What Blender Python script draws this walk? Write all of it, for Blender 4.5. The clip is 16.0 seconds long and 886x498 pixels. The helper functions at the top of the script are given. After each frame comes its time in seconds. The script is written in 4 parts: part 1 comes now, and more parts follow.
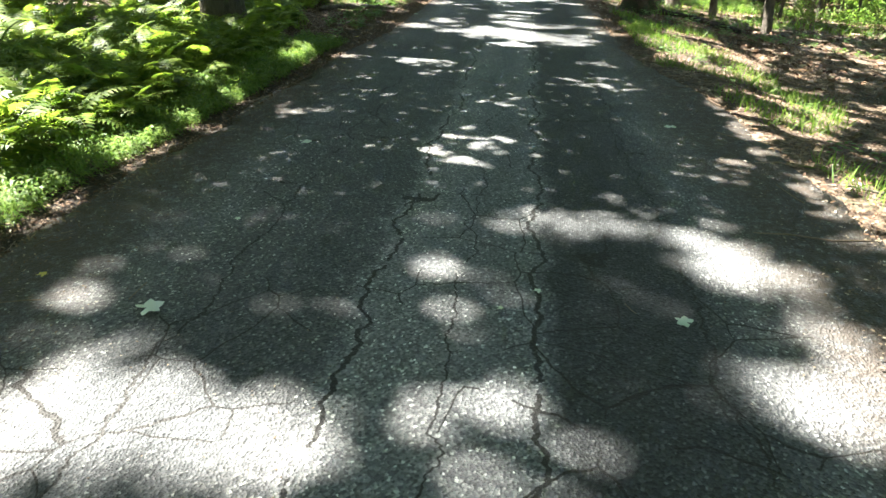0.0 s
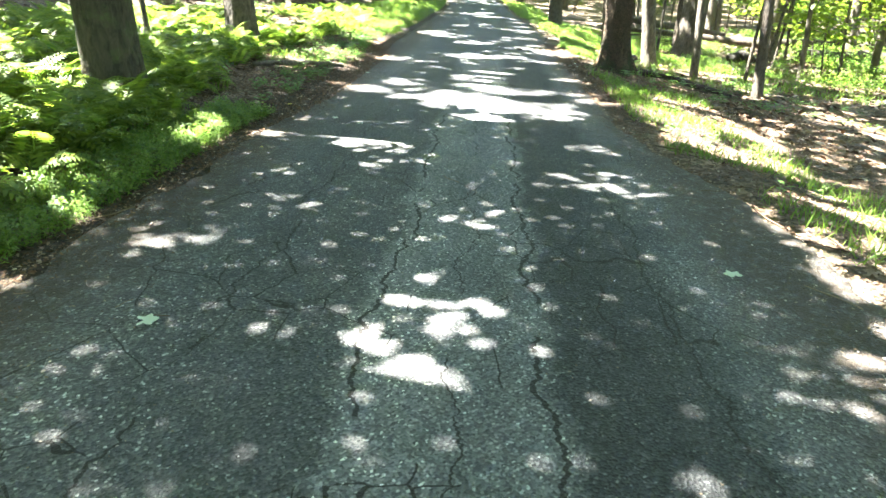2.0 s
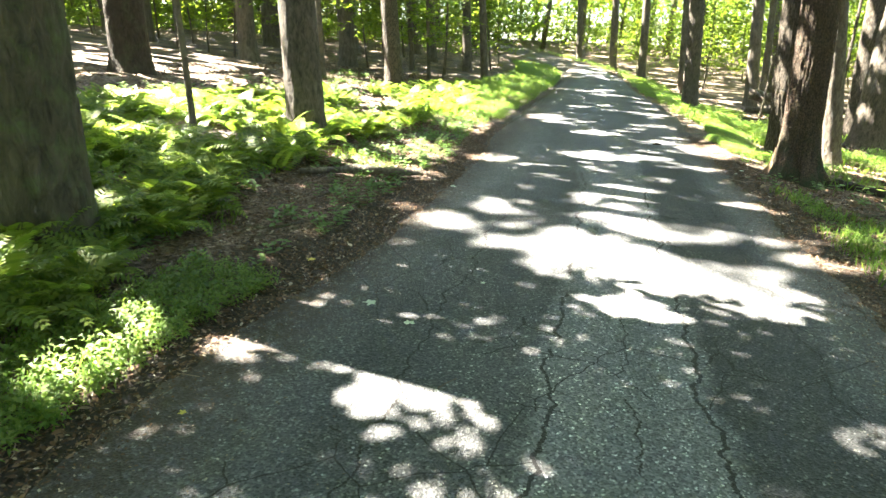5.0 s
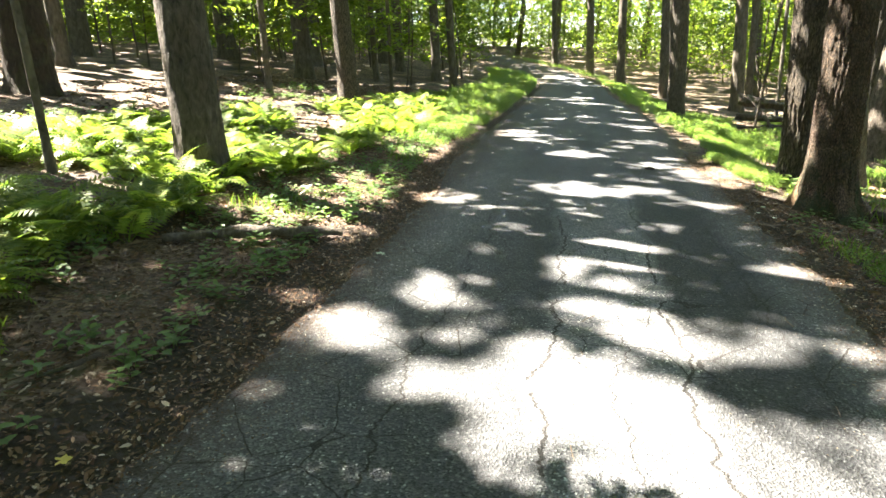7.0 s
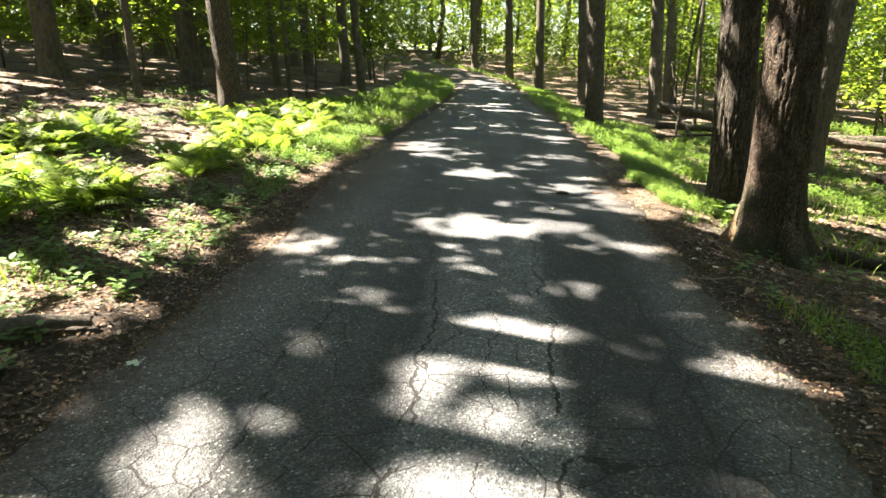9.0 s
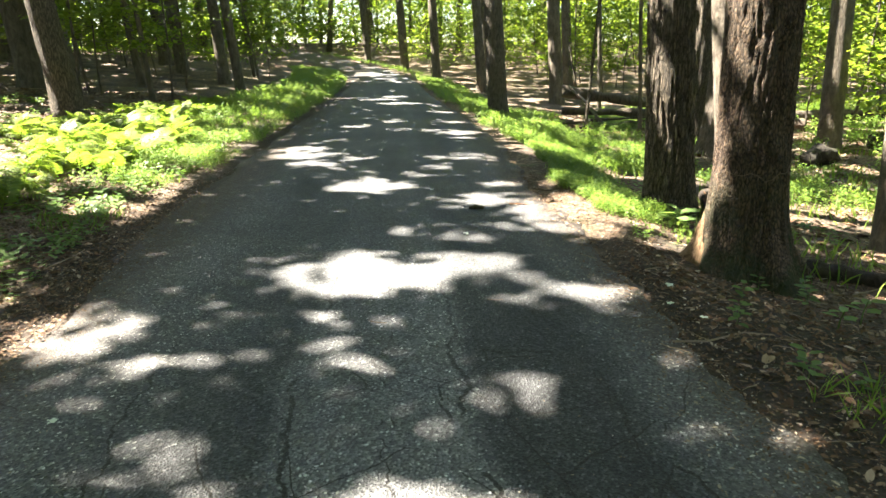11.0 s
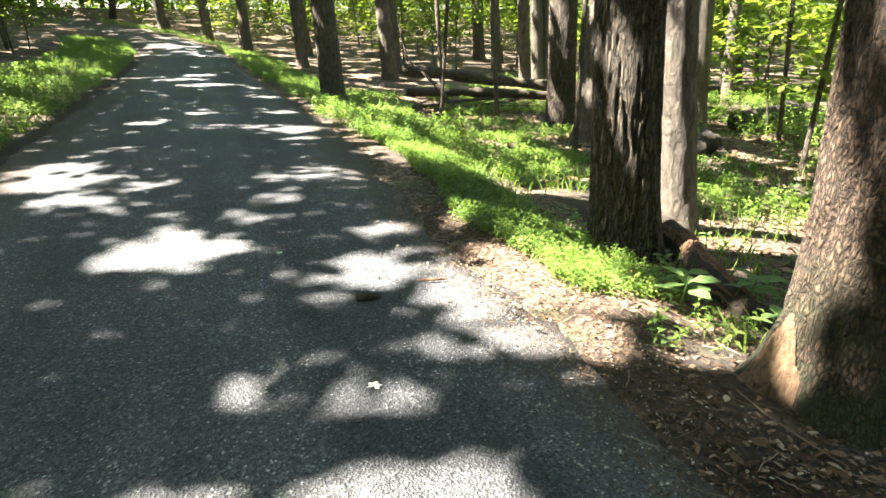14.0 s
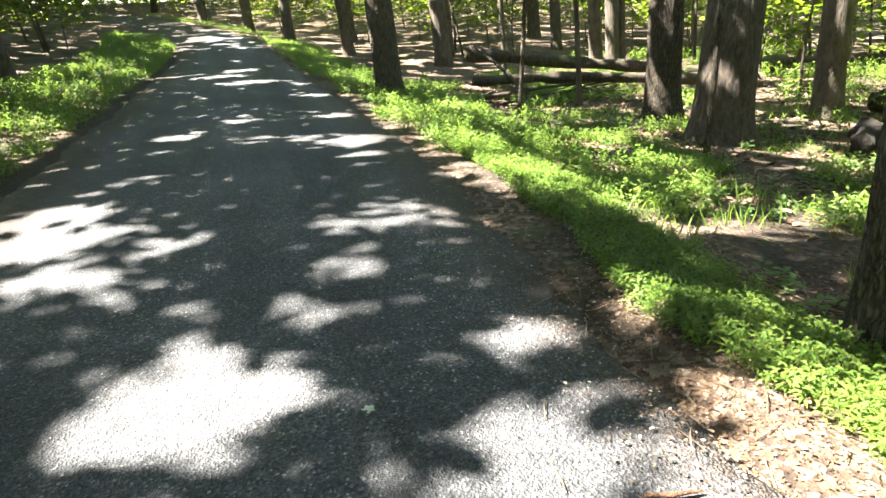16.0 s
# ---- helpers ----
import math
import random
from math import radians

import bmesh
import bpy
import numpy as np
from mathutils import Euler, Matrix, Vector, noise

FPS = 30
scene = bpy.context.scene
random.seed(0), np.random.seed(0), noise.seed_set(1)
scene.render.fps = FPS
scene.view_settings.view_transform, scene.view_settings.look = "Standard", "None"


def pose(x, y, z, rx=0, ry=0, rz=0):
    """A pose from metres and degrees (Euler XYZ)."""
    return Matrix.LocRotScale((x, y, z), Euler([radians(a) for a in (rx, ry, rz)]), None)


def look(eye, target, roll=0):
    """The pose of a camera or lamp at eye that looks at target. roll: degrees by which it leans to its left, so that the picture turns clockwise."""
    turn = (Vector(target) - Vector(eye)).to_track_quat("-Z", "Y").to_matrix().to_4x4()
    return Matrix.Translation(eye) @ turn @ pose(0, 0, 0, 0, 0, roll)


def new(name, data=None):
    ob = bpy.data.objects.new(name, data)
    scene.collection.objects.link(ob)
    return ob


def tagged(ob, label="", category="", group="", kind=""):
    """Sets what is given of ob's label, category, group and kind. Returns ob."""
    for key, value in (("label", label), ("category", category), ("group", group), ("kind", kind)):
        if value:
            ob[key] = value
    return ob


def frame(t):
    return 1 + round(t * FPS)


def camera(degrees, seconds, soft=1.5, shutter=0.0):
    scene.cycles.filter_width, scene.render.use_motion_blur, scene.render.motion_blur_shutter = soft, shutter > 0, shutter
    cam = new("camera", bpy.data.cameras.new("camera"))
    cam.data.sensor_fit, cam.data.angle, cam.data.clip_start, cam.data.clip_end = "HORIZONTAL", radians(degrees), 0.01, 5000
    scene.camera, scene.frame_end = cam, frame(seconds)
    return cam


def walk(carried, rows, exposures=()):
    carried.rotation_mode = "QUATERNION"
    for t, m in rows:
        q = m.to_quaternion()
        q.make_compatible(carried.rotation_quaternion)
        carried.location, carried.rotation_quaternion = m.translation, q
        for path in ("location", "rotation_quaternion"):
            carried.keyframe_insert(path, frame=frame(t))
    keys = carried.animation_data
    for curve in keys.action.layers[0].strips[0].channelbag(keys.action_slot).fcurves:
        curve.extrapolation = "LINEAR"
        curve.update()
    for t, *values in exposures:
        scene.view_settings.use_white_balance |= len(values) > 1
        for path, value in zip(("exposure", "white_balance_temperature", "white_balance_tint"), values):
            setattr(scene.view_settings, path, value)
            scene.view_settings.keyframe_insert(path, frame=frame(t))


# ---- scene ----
# ---- camera and walk ----
cam = camera(70.0, 16.0, soft=1.6)
PATH = [
    (0, (-0.027, 0.029, 1.343), (-0.234, 1.802, 0.439), 0.9),
    (0.5, (-0.093, 0.499, 1.337), (-0.201, 2.299, 0.472), 1.2),
    (1, (-0.113, 0.987, 1.327), (-0.227, 2.775, 0.439), -0.4),
    (1.5, (-0.191, 1.468, 1.322), (-0.315, 3.274, 0.471), 1.9),
    (2, (-0.18, 1.959, 1.323), (-0.275, 3.797, 0.541), 2.4),
    (2.5, (-0.213, 2.449, 1.349), (-0.417, 4.277, 0.564), 3.3),
    (3, (-0.253, 2.998, 1.36), (-0.476, 4.851, 0.642), 1.2),
    (3.5, (-0.303, 3.511, 1.379), (-0.731, 5.348, 0.714), 2.6),
    (3.7, (-0.316, 3.68, 1.38), (-0.736, 5.524, 0.731), 4.9),
    (5.8, (-0.557, 5.866, 1.442), (-0.965, 7.741, 0.878), 0.5),
    (6, (-0.547, 6.06, 1.431), (-0.931, 7.959, 0.935), 0.9),
    (6.5, (-0.559, 6.612, 1.443), (-0.91, 8.504, 0.897), 0.3),
    (7, (-0.533, 7.111, 1.459), (-0.909, 8.987, 0.875), 1.1),
    (7.5, (-0.483, 7.605, 1.476), (-0.612, 9.528, 0.941), 1.1),
    (8, (-0.345, 8.092, 1.477), (-0.387, 10.019, 0.945), 0.4),
    (8.2, (-0.313, 8.279, 1.479), (-0.362, 10.195, 0.906), 1.9),
    (10.3, (-0.134, 9.908, 1.333), (-0.45, 11.806, 0.786), -0.7),
    (10.5, (-0.128, 10.094, 1.338), (-0.405, 11.995, 0.783), 1.2),
    (11, (-0.128, 10.622, 1.351), (-0.007, 12.53, 0.764), -0.5),
    (11.4, (-0.09, 11.022, 1.337), (0.173, 12.915, 0.747), -3.6),
    (11.5, (-0.08, 11.077, 1.336), (0.316, 12.949, 0.753), -2.5),
    (12, (-0.096, 11.485, 1.352), (0.424, 13.31, 0.72), -2.5),
    (12.5, (-0.126, 11.9, 1.345), (0.508, 13.706, 0.767), -3.4),
    (13, (-0.145, 12.32, 1.363), (0.575, 14.105, 0.818), -0.7),
    (13.5, (-0.143, 12.74, 1.379), (0.656, 14.456, 0.732), -0.9),
    (14, (-0.139, 13.19, 1.382), (0.503, 14.961, 0.71), 0.1),
    (14.5, (-0.143, 13.708, 1.376), (0.345, 15.508, 0.653), -2.2),
    (15, (-0.111, 14.144, 1.36), (0.415, 15.928, 0.627), -2.5),
    (15.5, (-0.071, 14.619, 1.353), (0.483, 16.427, 0.7), -1.0),
    (16, (-0.068, 15.098, 1.392), (0.432, 16.893, 0.666), -2.9),
]
EXPOSURES = [(0.0, 3.78, 6050, 9), (1.0, 4.42, 5950, 9), (2.5, 5.12, 6050, 8), (3.7, 5.32, 6350, 9), (6.0, 4.4, 6450, 12), (7.0, 4.2, 6500, 13), (8.0, 3.55, 6700, 14), (10.5, 3.88, 6700, 12), (11.2, 4.0, 6550, 12), (12.5, 4.48, 6400, 13), (13.4, 4.0, 6400, 13), (14.5, 3.88, 6300, 14), (16.0, 3.88, 6300, 14)]
walk(cam, [(t, look(eye, target, roll)) for t, eye, target, roll in PATH], EXPOSURES)

# ---- sky and sun ----
SUN_WAY = Vector((-1.0, 0.25, 1.5)).normalized()      # towards the sun
SHADE_X, SHADE_Y = -SUN_WAY.x / SUN_WAY.z, -SUN_WAY.y / SUN_WAY.z
world = bpy.data.worlds.new("world")
scene.world = world
world.use_nodes = True
sky = world.node_tree.nodes.new("ShaderNodeTexSky")
sky.sky_type, sky.sun_disc = "NISHITA", False
sky.sun_elevation = math.asin(SUN_WAY.z)
sky.sun_rotation = math.atan2(SUN_WAY.x, SUN_WAY.y)
world.node_tree.links.new(sky.outputs[0], world.node_tree.nodes["Background"].inputs[0])
world.node_tree.nodes["Background"].inputs[1].default_value = 0.048
sun_data = bpy.data.lights.new("sun", "SUN")
sun_data.energy, sun_data.angle, sun_data.color = 5.0, radians(0.53), (1.0, 0.91, 0.76)
sun = new("sun", sun_data)
sun.matrix_world = look(SUN_WAY * 60, (0, 0, 0))

rng = np.random.default_rng(11)


# ---- materials ----
def shader(name):
    m = bpy.data.materials.new(name)
    m.use_nodes = True
    nt = m.node_tree
    return m, nt, nt.nodes["Principled BSDF"], nt.nodes["Material Output"]


def node(nt, kind, links=(), **values):
    n = nt.nodes.new("ShaderNode" + kind)
    for key, v in values.items():
        n.inputs[key.replace("_", " ")].default_value = v
    for key, out in links:
        nt.links.new(out, n.inputs[key])
    return n


def ramp(nt, fac, stops):
    n = nt.nodes.new("ShaderNodeValToRGB")
    e = n.color_ramp.elements
    while len(e) < len(stops):
        e.new(0.5)
    for el, (p, c) in zip(e, stops):
        el.position, el.color = p, (*c, 1.0) if len(c) == 3 else c
    nt.links.new(fac, n.inputs[0])
    return n.outputs[0]


def math_node(nt, op, a, b):
    n = nt.nodes.new("ShaderNodeMath")
    n.operation = op
    for i, v in enumerate((a, b)):
        if isinstance(v, (int, float)):
            n.inputs[i].default_value = v
        else:
            nt.links.new(v, n.inputs[i])
    return n.outputs[0]


def mix_colour(nt, fac, a, b, blend="MIX"):
    n = nt.nodes.new("ShaderNodeMix")
    n.data_type, n.blend_type, n.clamp_factor = "RGBA", blend, False
    for sock, v in ((n.inputs[0], fac), (n.inputs[6], a), (n.inputs[7], b)):
        if isinstance(v, (int, float)):
            sock.default_value = v
        elif isinstance(v, tuple):
            sock.default_value = (*v, 1.0)
        else:
            nt.links.new(v, sock)
    return n.outputs[2]


def place(nt, scale=(1, 1, 1)):
    geo = nt.nodes.new("ShaderNodeNewGeometry")
    n = nt.nodes.new("ShaderNodeMapping")
    n.inputs["Scale"].default_value = scale
    nt.links.new(geo.outputs["Position"], n.inputs["Vector"])
    return n.outputs[0]


def bumped(nt, bsdf, height, strength, distance):
    b = node(nt, "Bump", [("Height", height)], Strength=strength, Distance=distance)
    nt.links.new(b.outputs[0], bsdf.inputs["Normal"])


def asphalt_material():
    m, nt, bsdf, _ = shader("worn_asphalt")
    p = place(nt)
    wide = node(nt, "TexNoise", [("Vector", p)], Scale=0.9, Detail=5.0, Roughness=0.6).outputs[0]
    long = node(nt, "TexNoise", [("Vector", place(nt, (1.6, 0.12, 1)))], Scale=1.0, Detail=3.0).outputs[0]
    fine = node(nt, "TexNoise", [("Vector", p)], Scale=70.0, Detail=3.0, Roughness=0.7).outputs[0]
    base = ramp(nt, math_node(nt, "ADD", math_node(nt, "MULTIPLY", wide, 0.45), math_node(nt, "MULTIPLY", long, 0.55)),
                [(0.36, (0.125, 0.134, 0.142)), (0.5, (0.205, 0.216, 0.225)), (0.64, (0.28, 0.285, 0.285))])
    grit = node(nt, "TexVoronoi", [("Vector", p)], Scale=105.0)
    stones = ramp(nt, grit.outputs["Color"], [(0.0, (0.28, 0.28, 0.3)), (0.5, (0.85, 0.85, 0.86)), (0.78, (1.4, 1.38, 1.33)), (0.97, (3.4, 3.3, 3.1))])
    col = mix_colour(nt, 1.0, base, stones, "MULTIPLY")
    col = mix_colour(nt, 0.6, col, mix_colour(nt, fine, (0.02, 0.02, 0.022), (0.16, 0.155, 0.15)), "OVERLAY")
    # long cracks along the lane, and a net of fine ones
    xyz = node(nt, "SeparateXYZ", [("Vector", p)])
    wob = node(nt, "TexNoise", [("Vector", place(nt, (0.3, 1.0, 1)))], Scale=1.6, Detail=6.0, Roughness=0.65).outputs[0]
    xx = math_node(nt, "ADD", xyz.outputs[0], math_node(nt, "MULTIPLY", math_node(nt, "SUBTRACT", wob, 0.5), 0.42))
    lanes = ramp(nt, math_node(nt, "DIVIDE", math_node(nt, "ADD", xx, 2.4), 4.4),
                 [(0.05, (0.9, 0.88, 0.86)), (0.16, (1.25, 1.25, 1.25)), (0.23, (0.7, 0.71, 0.72)), (0.395, (0.66, 0.67, 0.68)), (0.41, (1.4, 1.4, 1.4)),
                  (0.57, (1.36, 1.36, 1.36)), (0.588, (0.4, 0.41, 0.42)), (0.71, (0.44, 0.45, 0.46)), (0.76, (1.15, 1.16, 1.17)), (0.95, (1.0, 0.97, 0.93))])
    # the strips even out to a darker, bluish tone farther along
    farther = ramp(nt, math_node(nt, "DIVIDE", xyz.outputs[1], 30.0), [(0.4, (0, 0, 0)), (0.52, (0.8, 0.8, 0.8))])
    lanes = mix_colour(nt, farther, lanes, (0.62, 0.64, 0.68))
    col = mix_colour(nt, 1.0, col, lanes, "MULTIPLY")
    crack = None
    for where, half in ((-0.57, 0.009), (0.1, 0.01), (-1.22, 0.006), (0.72, 0.005), (-0.22, 0.004)):
        d = math_node(nt, "ABSOLUTE", math_node(nt, "SUBTRACT", xx, where), 0)
        c = math_node(nt, "LESS_THAN", d, half)
        crack = c if crack is None else math_node(nt, "MAXIMUM", crack, c)
    net = nt.nodes.new("ShaderNodeTexVoronoi")
    net.feature = "DISTANCE_TO_EDGE"
    net.inputs["Scale"].default_value = 2.5
    warp = node(nt, "TexNoise", [("Vector", p)], Scale=3.0, Detail=5.0)
    nt.links.new(mix_colour(nt, 0.12, p, warp.outputs["Color"], "ADD"), net.inputs["Vector"])
    netc = math_node(nt, "LESS_THAN", net.outputs["Distance"], 0.008)
    sparse = node(nt, "TexNoise", [("Vector", p)], Scale=0.6, Detail=3.0).outputs[0]
    crack = math_node(nt, "MAXIMUM", crack, math_node(nt, "MULTIPLY", netc, math_node(nt, "GREATER_THAN", sparse, 0.48)))
    broken = node(nt, "TexNoise", [("Vector", p)], Scale=1.3, Detail=4.0).outputs[0]
    crack = math_node(nt, "MULTIPLY", crack, math_node(nt, "GREATER_THAN", broken, 0.42))
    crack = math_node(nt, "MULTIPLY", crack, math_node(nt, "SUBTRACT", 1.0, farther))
    col = mix_colour(nt, math_node(nt, "MULTIPLY", crack, 0.92), col, (0.012, 0.011, 0.01))
    # soil and crumbled leaves trodden over both margins
    dirt = ramp(nt, math_node(nt, "DIVIDE", math_node(nt, "ADD", xyz.outputs[0], 2.4), 4.4),
                [(0.09, (1, 1, 1)), (0.21, (0, 0, 0)), (0.73, (0, 0, 0)), (0.85, (1, 1, 1))])
    crumbs = node(nt, "TexNoise", [("Vector", p)], Scale=14.0, Detail=7.0, Roughness=0.75).outputs[0]
    dirt = math_node(nt, "MULTIPLY", dirt, ramp(nt, crumbs, [(0.34, (0, 0, 0)), (0.52, (0.92, 0.92, 0.92))]))
    col = mix_colour(nt, dirt, col, mix_colour(nt, fine, (0.014, 0.011, 0.009), (0.075, 0.055, 0.04)))
    nt.links.new(col, bsdf.inputs["Base Color"])
    bsdf.inputs["Roughness"].default_value = 0.7
    bsdf.inputs["Specular IOR Level"].default_value = 0.36
    h = math_node(nt, "SUBTRACT", math_node(nt, "ADD", math_node(nt, "MULTIPLY", grit.outputs["Distance"], 1.1), fine), math_node(nt, "MULTIPLY", crack, 1.5))
    bumped(nt, bsdf, h, 1.0, 0.008)
    return m


def litter_ground_material():
    m, nt, bsdf, _ = shader("leaf_litter_soil")
    p = place(nt)
    cells = node(nt, "TexVoronoi", [("Vector", p)], Scale=26.0, Randomness=1.0)
    wide = node(nt, "TexNoise", [("Vector", p)], Scale=0.7, Detail=6.0, Roughness=0.65).outputs[0]
    fine = node(nt, "TexNoise", [("Vector", p)], Scale=38.0, Detail=5.0, Roughness=0.7).outputs[0]
    leaves = ramp(nt, cells.outputs["Color"], [(0.0, (0.022, 0.015, 0.01)), (0.35, (0.085, 0.055, 0.035)), (0.65, (0.18, 0.125, 0.082)), (0.95, (0.33, 0.25, 0.18))])
    soil = mix_colour(nt, fine, (0.01, 0.008, 0.006), (0.042, 0.03, 0.021))
    col = mix_colour(nt, ramp(nt, wide, [(0.36, (0, 0, 0)), (0.6, (1, 1, 1))]), soil, leaves)
    moss = node(nt, "TexNoise", [("Vector", p)], Scale=1.7, Detail=7.0, Roughness=0.7).outputs[0]
    col = mix_colour(nt, ramp(nt, moss, [(0.55, (0, 0, 0)), (0.68, (0.6, 0.6, 0.6))]), col, (0.06, 0.085, 0.025))
    # trodden dark soil along the lane's edge; the right strip also paints in shade
    xyz = node(nt, "SeparateXYZ", [("Vector", p)])
    for middle, reach in ((2.25, 0.5), (-1.75, 0.75)):
        off = math_node(nt, "ABSOLUTE", math_node(nt, "ADD", xyz.outputs[0], middle), 0)
        edge = math_node(nt, "ADD", off, math_node(nt, "MULTIPLY", moss, 0.6))
        trod_shade = ramp(nt, edge, [(reach - 0.05, (0.9, 0.9, 0.9)), (reach + 0.3, (0, 0, 0))])
        if middle < 0:              # dark soil before the oaks only, deepening their shade by colour
            trod_shade = math_node(nt, "MULTIPLY", trod_shade, ramp(nt, math_node(nt, "DIVIDE", xyz.outputs[1], 30.0), [(0.27, (0, 0, 0)), (0.33, (1, 1, 1)), (0.48, (1, 1, 1)), (0.53, (0, 0, 0))]))
        col = mix_colour(nt, trod_shade, col, soil)
    nt.links.new(col, bsdf.inputs["Base Color"])
    bsdf.inputs["Roughness"].default_value = 0.9
    bumped(nt, bsdf, math_node(nt, "ADD", cells.outputs["Distance"], fine), 1.0, 0.03)
    return m


def bark_material(name, dark, light, moss=0.0, scale=1.0):
    m, nt, bsdf, _ = shader(name)
    p = place(nt, (9 * scale, 9 * scale, 3.6 * scale))
    ridge = node(nt, "TexNoise", [("Vector", p)], Scale=1.6, Detail=7.0, Roughness=0.68, Distortion=0.6).outputs[0]
    wide = node(nt, "TexNoise", [("Vector", place(nt))], Scale=1.5, Detail=4.0).outputs[0]
    col = ramp(nt, ridge, [(0.33, dark), (0.52, tuple((a + b) / 2 for a, b in zip(dark, light))), (0.7, light)])
    col = mix_colour(nt, math_node(nt, "MULTIPLY", wide, 0.5), col, tuple(0.6 * v for v in dark), "MIX")
    if moss:
        patch = node(nt, "TexNoise", [("Vector", place(nt))], Scale=3.2, Detail=6.0, Roughness=0.7).outputs[0]
        col = mix_colour(nt, ramp(nt, patch, [(0.5, (0, 0, 0)), (0.66, (moss, moss, moss))]), col, (0.09, 0.12, 0.045))
    nt.links.new(col, bsdf.inputs["Base Color"])
    bsdf.inputs["Roughness"].default_value = 0.88
    bumped(nt, bsdf, ridge, 1.0, 0.06)
    return m


def plated_bark_material(name, dark, light, wide, tall, moss=0.0):
    """Bark broken into plates: wide and tall give the plates' size in metres."""
    m, nt, bsdf, _ = shader(name)
    warp = node(nt, "TexNoise", [("Vector", place(nt, (16, 16, 7)))], Scale=1.0, Detail=5.0, Roughness=0.65)
    p = mix_colour(nt, 2.2, place(nt, (1 / wide, 1 / wide, 1 / tall)), warp.outputs["Color"], "ADD")
    plates = nt.nodes.new("ShaderNodeTexVoronoi")
    plates.feature = "DISTANCE_TO_EDGE"
    nt.links.new(p, plates.inputs["Vector"])
    plates.inputs["Scale"].default_value = 1.0
    tone = node(nt, "TexVoronoi", [("Vector", p)], Scale=1.0)
    grain = node(nt, "TexNoise", [("Vector", place(nt, (70, 70, 26)))], Scale=1.0, Detail=5.0, Roughness=0.7).outputs[0]
    wide_tone = node(nt, "TexNoise", [("Vector", place(nt))], Scale=1.4, Detail=4.0).outputs[0]
    face = mix_colour(nt, grain, tuple(0.35 * v for v in light), tuple(1.25 * v for v in light))
    face = mix_colour(nt, math_node(nt, "MULTIPLY", node(nt, "SeparateXYZ", [("Vector", tone.outputs["Color"])]).outputs[0], 0.55), face, tuple(0.45 * v for v in light))
    height = ramp(nt, math_node(nt, "ADD", plates.outputs["Distance"], math_node(nt, "MULTIPLY", math_node(nt, "SUBTRACT", grain, 0.5), 0.55)), [(-0.0, (0, 0, 0)), (0.3, (1, 1, 1))])
    col = mix_colour(nt, height, dark, face)
    col = mix_colour(nt, math_node(nt, "MULTIPLY", wide_tone, 0.4), col, dark)
    if moss:
        patch = node(nt, "TexNoise", [("Vector", place(nt))], Scale=3.2, Detail=6.0, Roughness=0.7).outputs[0]
        low = ramp(nt, node(nt, "SeparateXYZ", [("Vector", place(nt))]).outputs[2], [(0.0, (1, 1, 1)), (0.6, (0.15, 0.15, 0.15))])
        col = mix_colour(nt, math_node(nt, "MULTIPLY", low, ramp(nt, patch, [(0.42, (0, 0, 0)), (0.6, (moss, moss, moss))])), col, (0.03, 0.045, 0.016))
    nt.links.new(col, bsdf.inputs["Base Color"])
    bsdf.inputs["Roughness"].default_value = 0.88
    bumped(nt, bsdf, math_node(nt, "ADD", height, math_node(nt, "MULTIPLY", grain, 0.5)), 1.0, 0.025)
    return m


def leaf_material(name, dark, light, through_light=0.45, rough=0.5):
    m, nt, bsdf, out = shader(name)
    geo = nt.nodes.new("ShaderNodeNewGeometry")
    info = nt.nodes.new("ShaderNodeObjectInfo")
    mixr = math_node(nt, "FRACT", math_node(nt, "ADD", geo.outputs["Random Per Island"], info.outputs["Random"]), 0)
    patchy = node(nt, "TexNoise", [("Vector", place(nt))], Scale=0.8, Detail=3.0).outputs[0]
    v = math_node(nt, "ADD", math_node(nt, "MULTIPLY", mixr, 0.6), math_node(nt, "MULTIPLY", patchy, 0.4))
    col = ramp(nt, v, [(0.15, dark), (0.85, light)])
    nt.links.new(col, bsdf.inputs["Base Color"])
    bsdf.inputs["Roughness"].default_value = rough
    bsdf.inputs["Specular IOR Level"].default_value = 0.35
    tr = nt.nodes.new("ShaderNodeBsdfTranslucent")
    bright = mix_colour(nt, 1.0, col, (1.7, 1.8, 0.9), "MULTIPLY")
    nt.links.new(bright, tr.inputs[0])
    mx = nt.nodes.new("ShaderNodeMixShader")
    mx.inputs[0].default_value = through_light
    nt.links.new(bsdf.outputs[0], mx.inputs[1])
    nt.links.new(tr.outputs[0], mx.inputs[2])
    nt.links.new(mx.outputs[0], out.inputs[0])
    return m


def dry_material(name, stops):
    m, nt, bsdf, _ = shader(name)
    geo = nt.nodes.new("ShaderNodeNewGeometry")
    fine = node(nt, "TexNoise", [("Vector", place(nt))], Scale=60.0, Detail=3.0).outputs[0]
    col = ramp(nt, geo.outputs["Random Per Island"], stops)
    col = mix_colour(nt, math_node(nt, "MULTIPLY", fine, 0.5), col, tuple(0.5 * v for v in stops[0][1]))
    nt.links.new(col, bsdf.inputs["Base Color"])
    bsdf.inputs["Roughness"].default_value = 0.75
    bsdf.inputs["Specular IOR Level"].default_value = 0.25
    return m


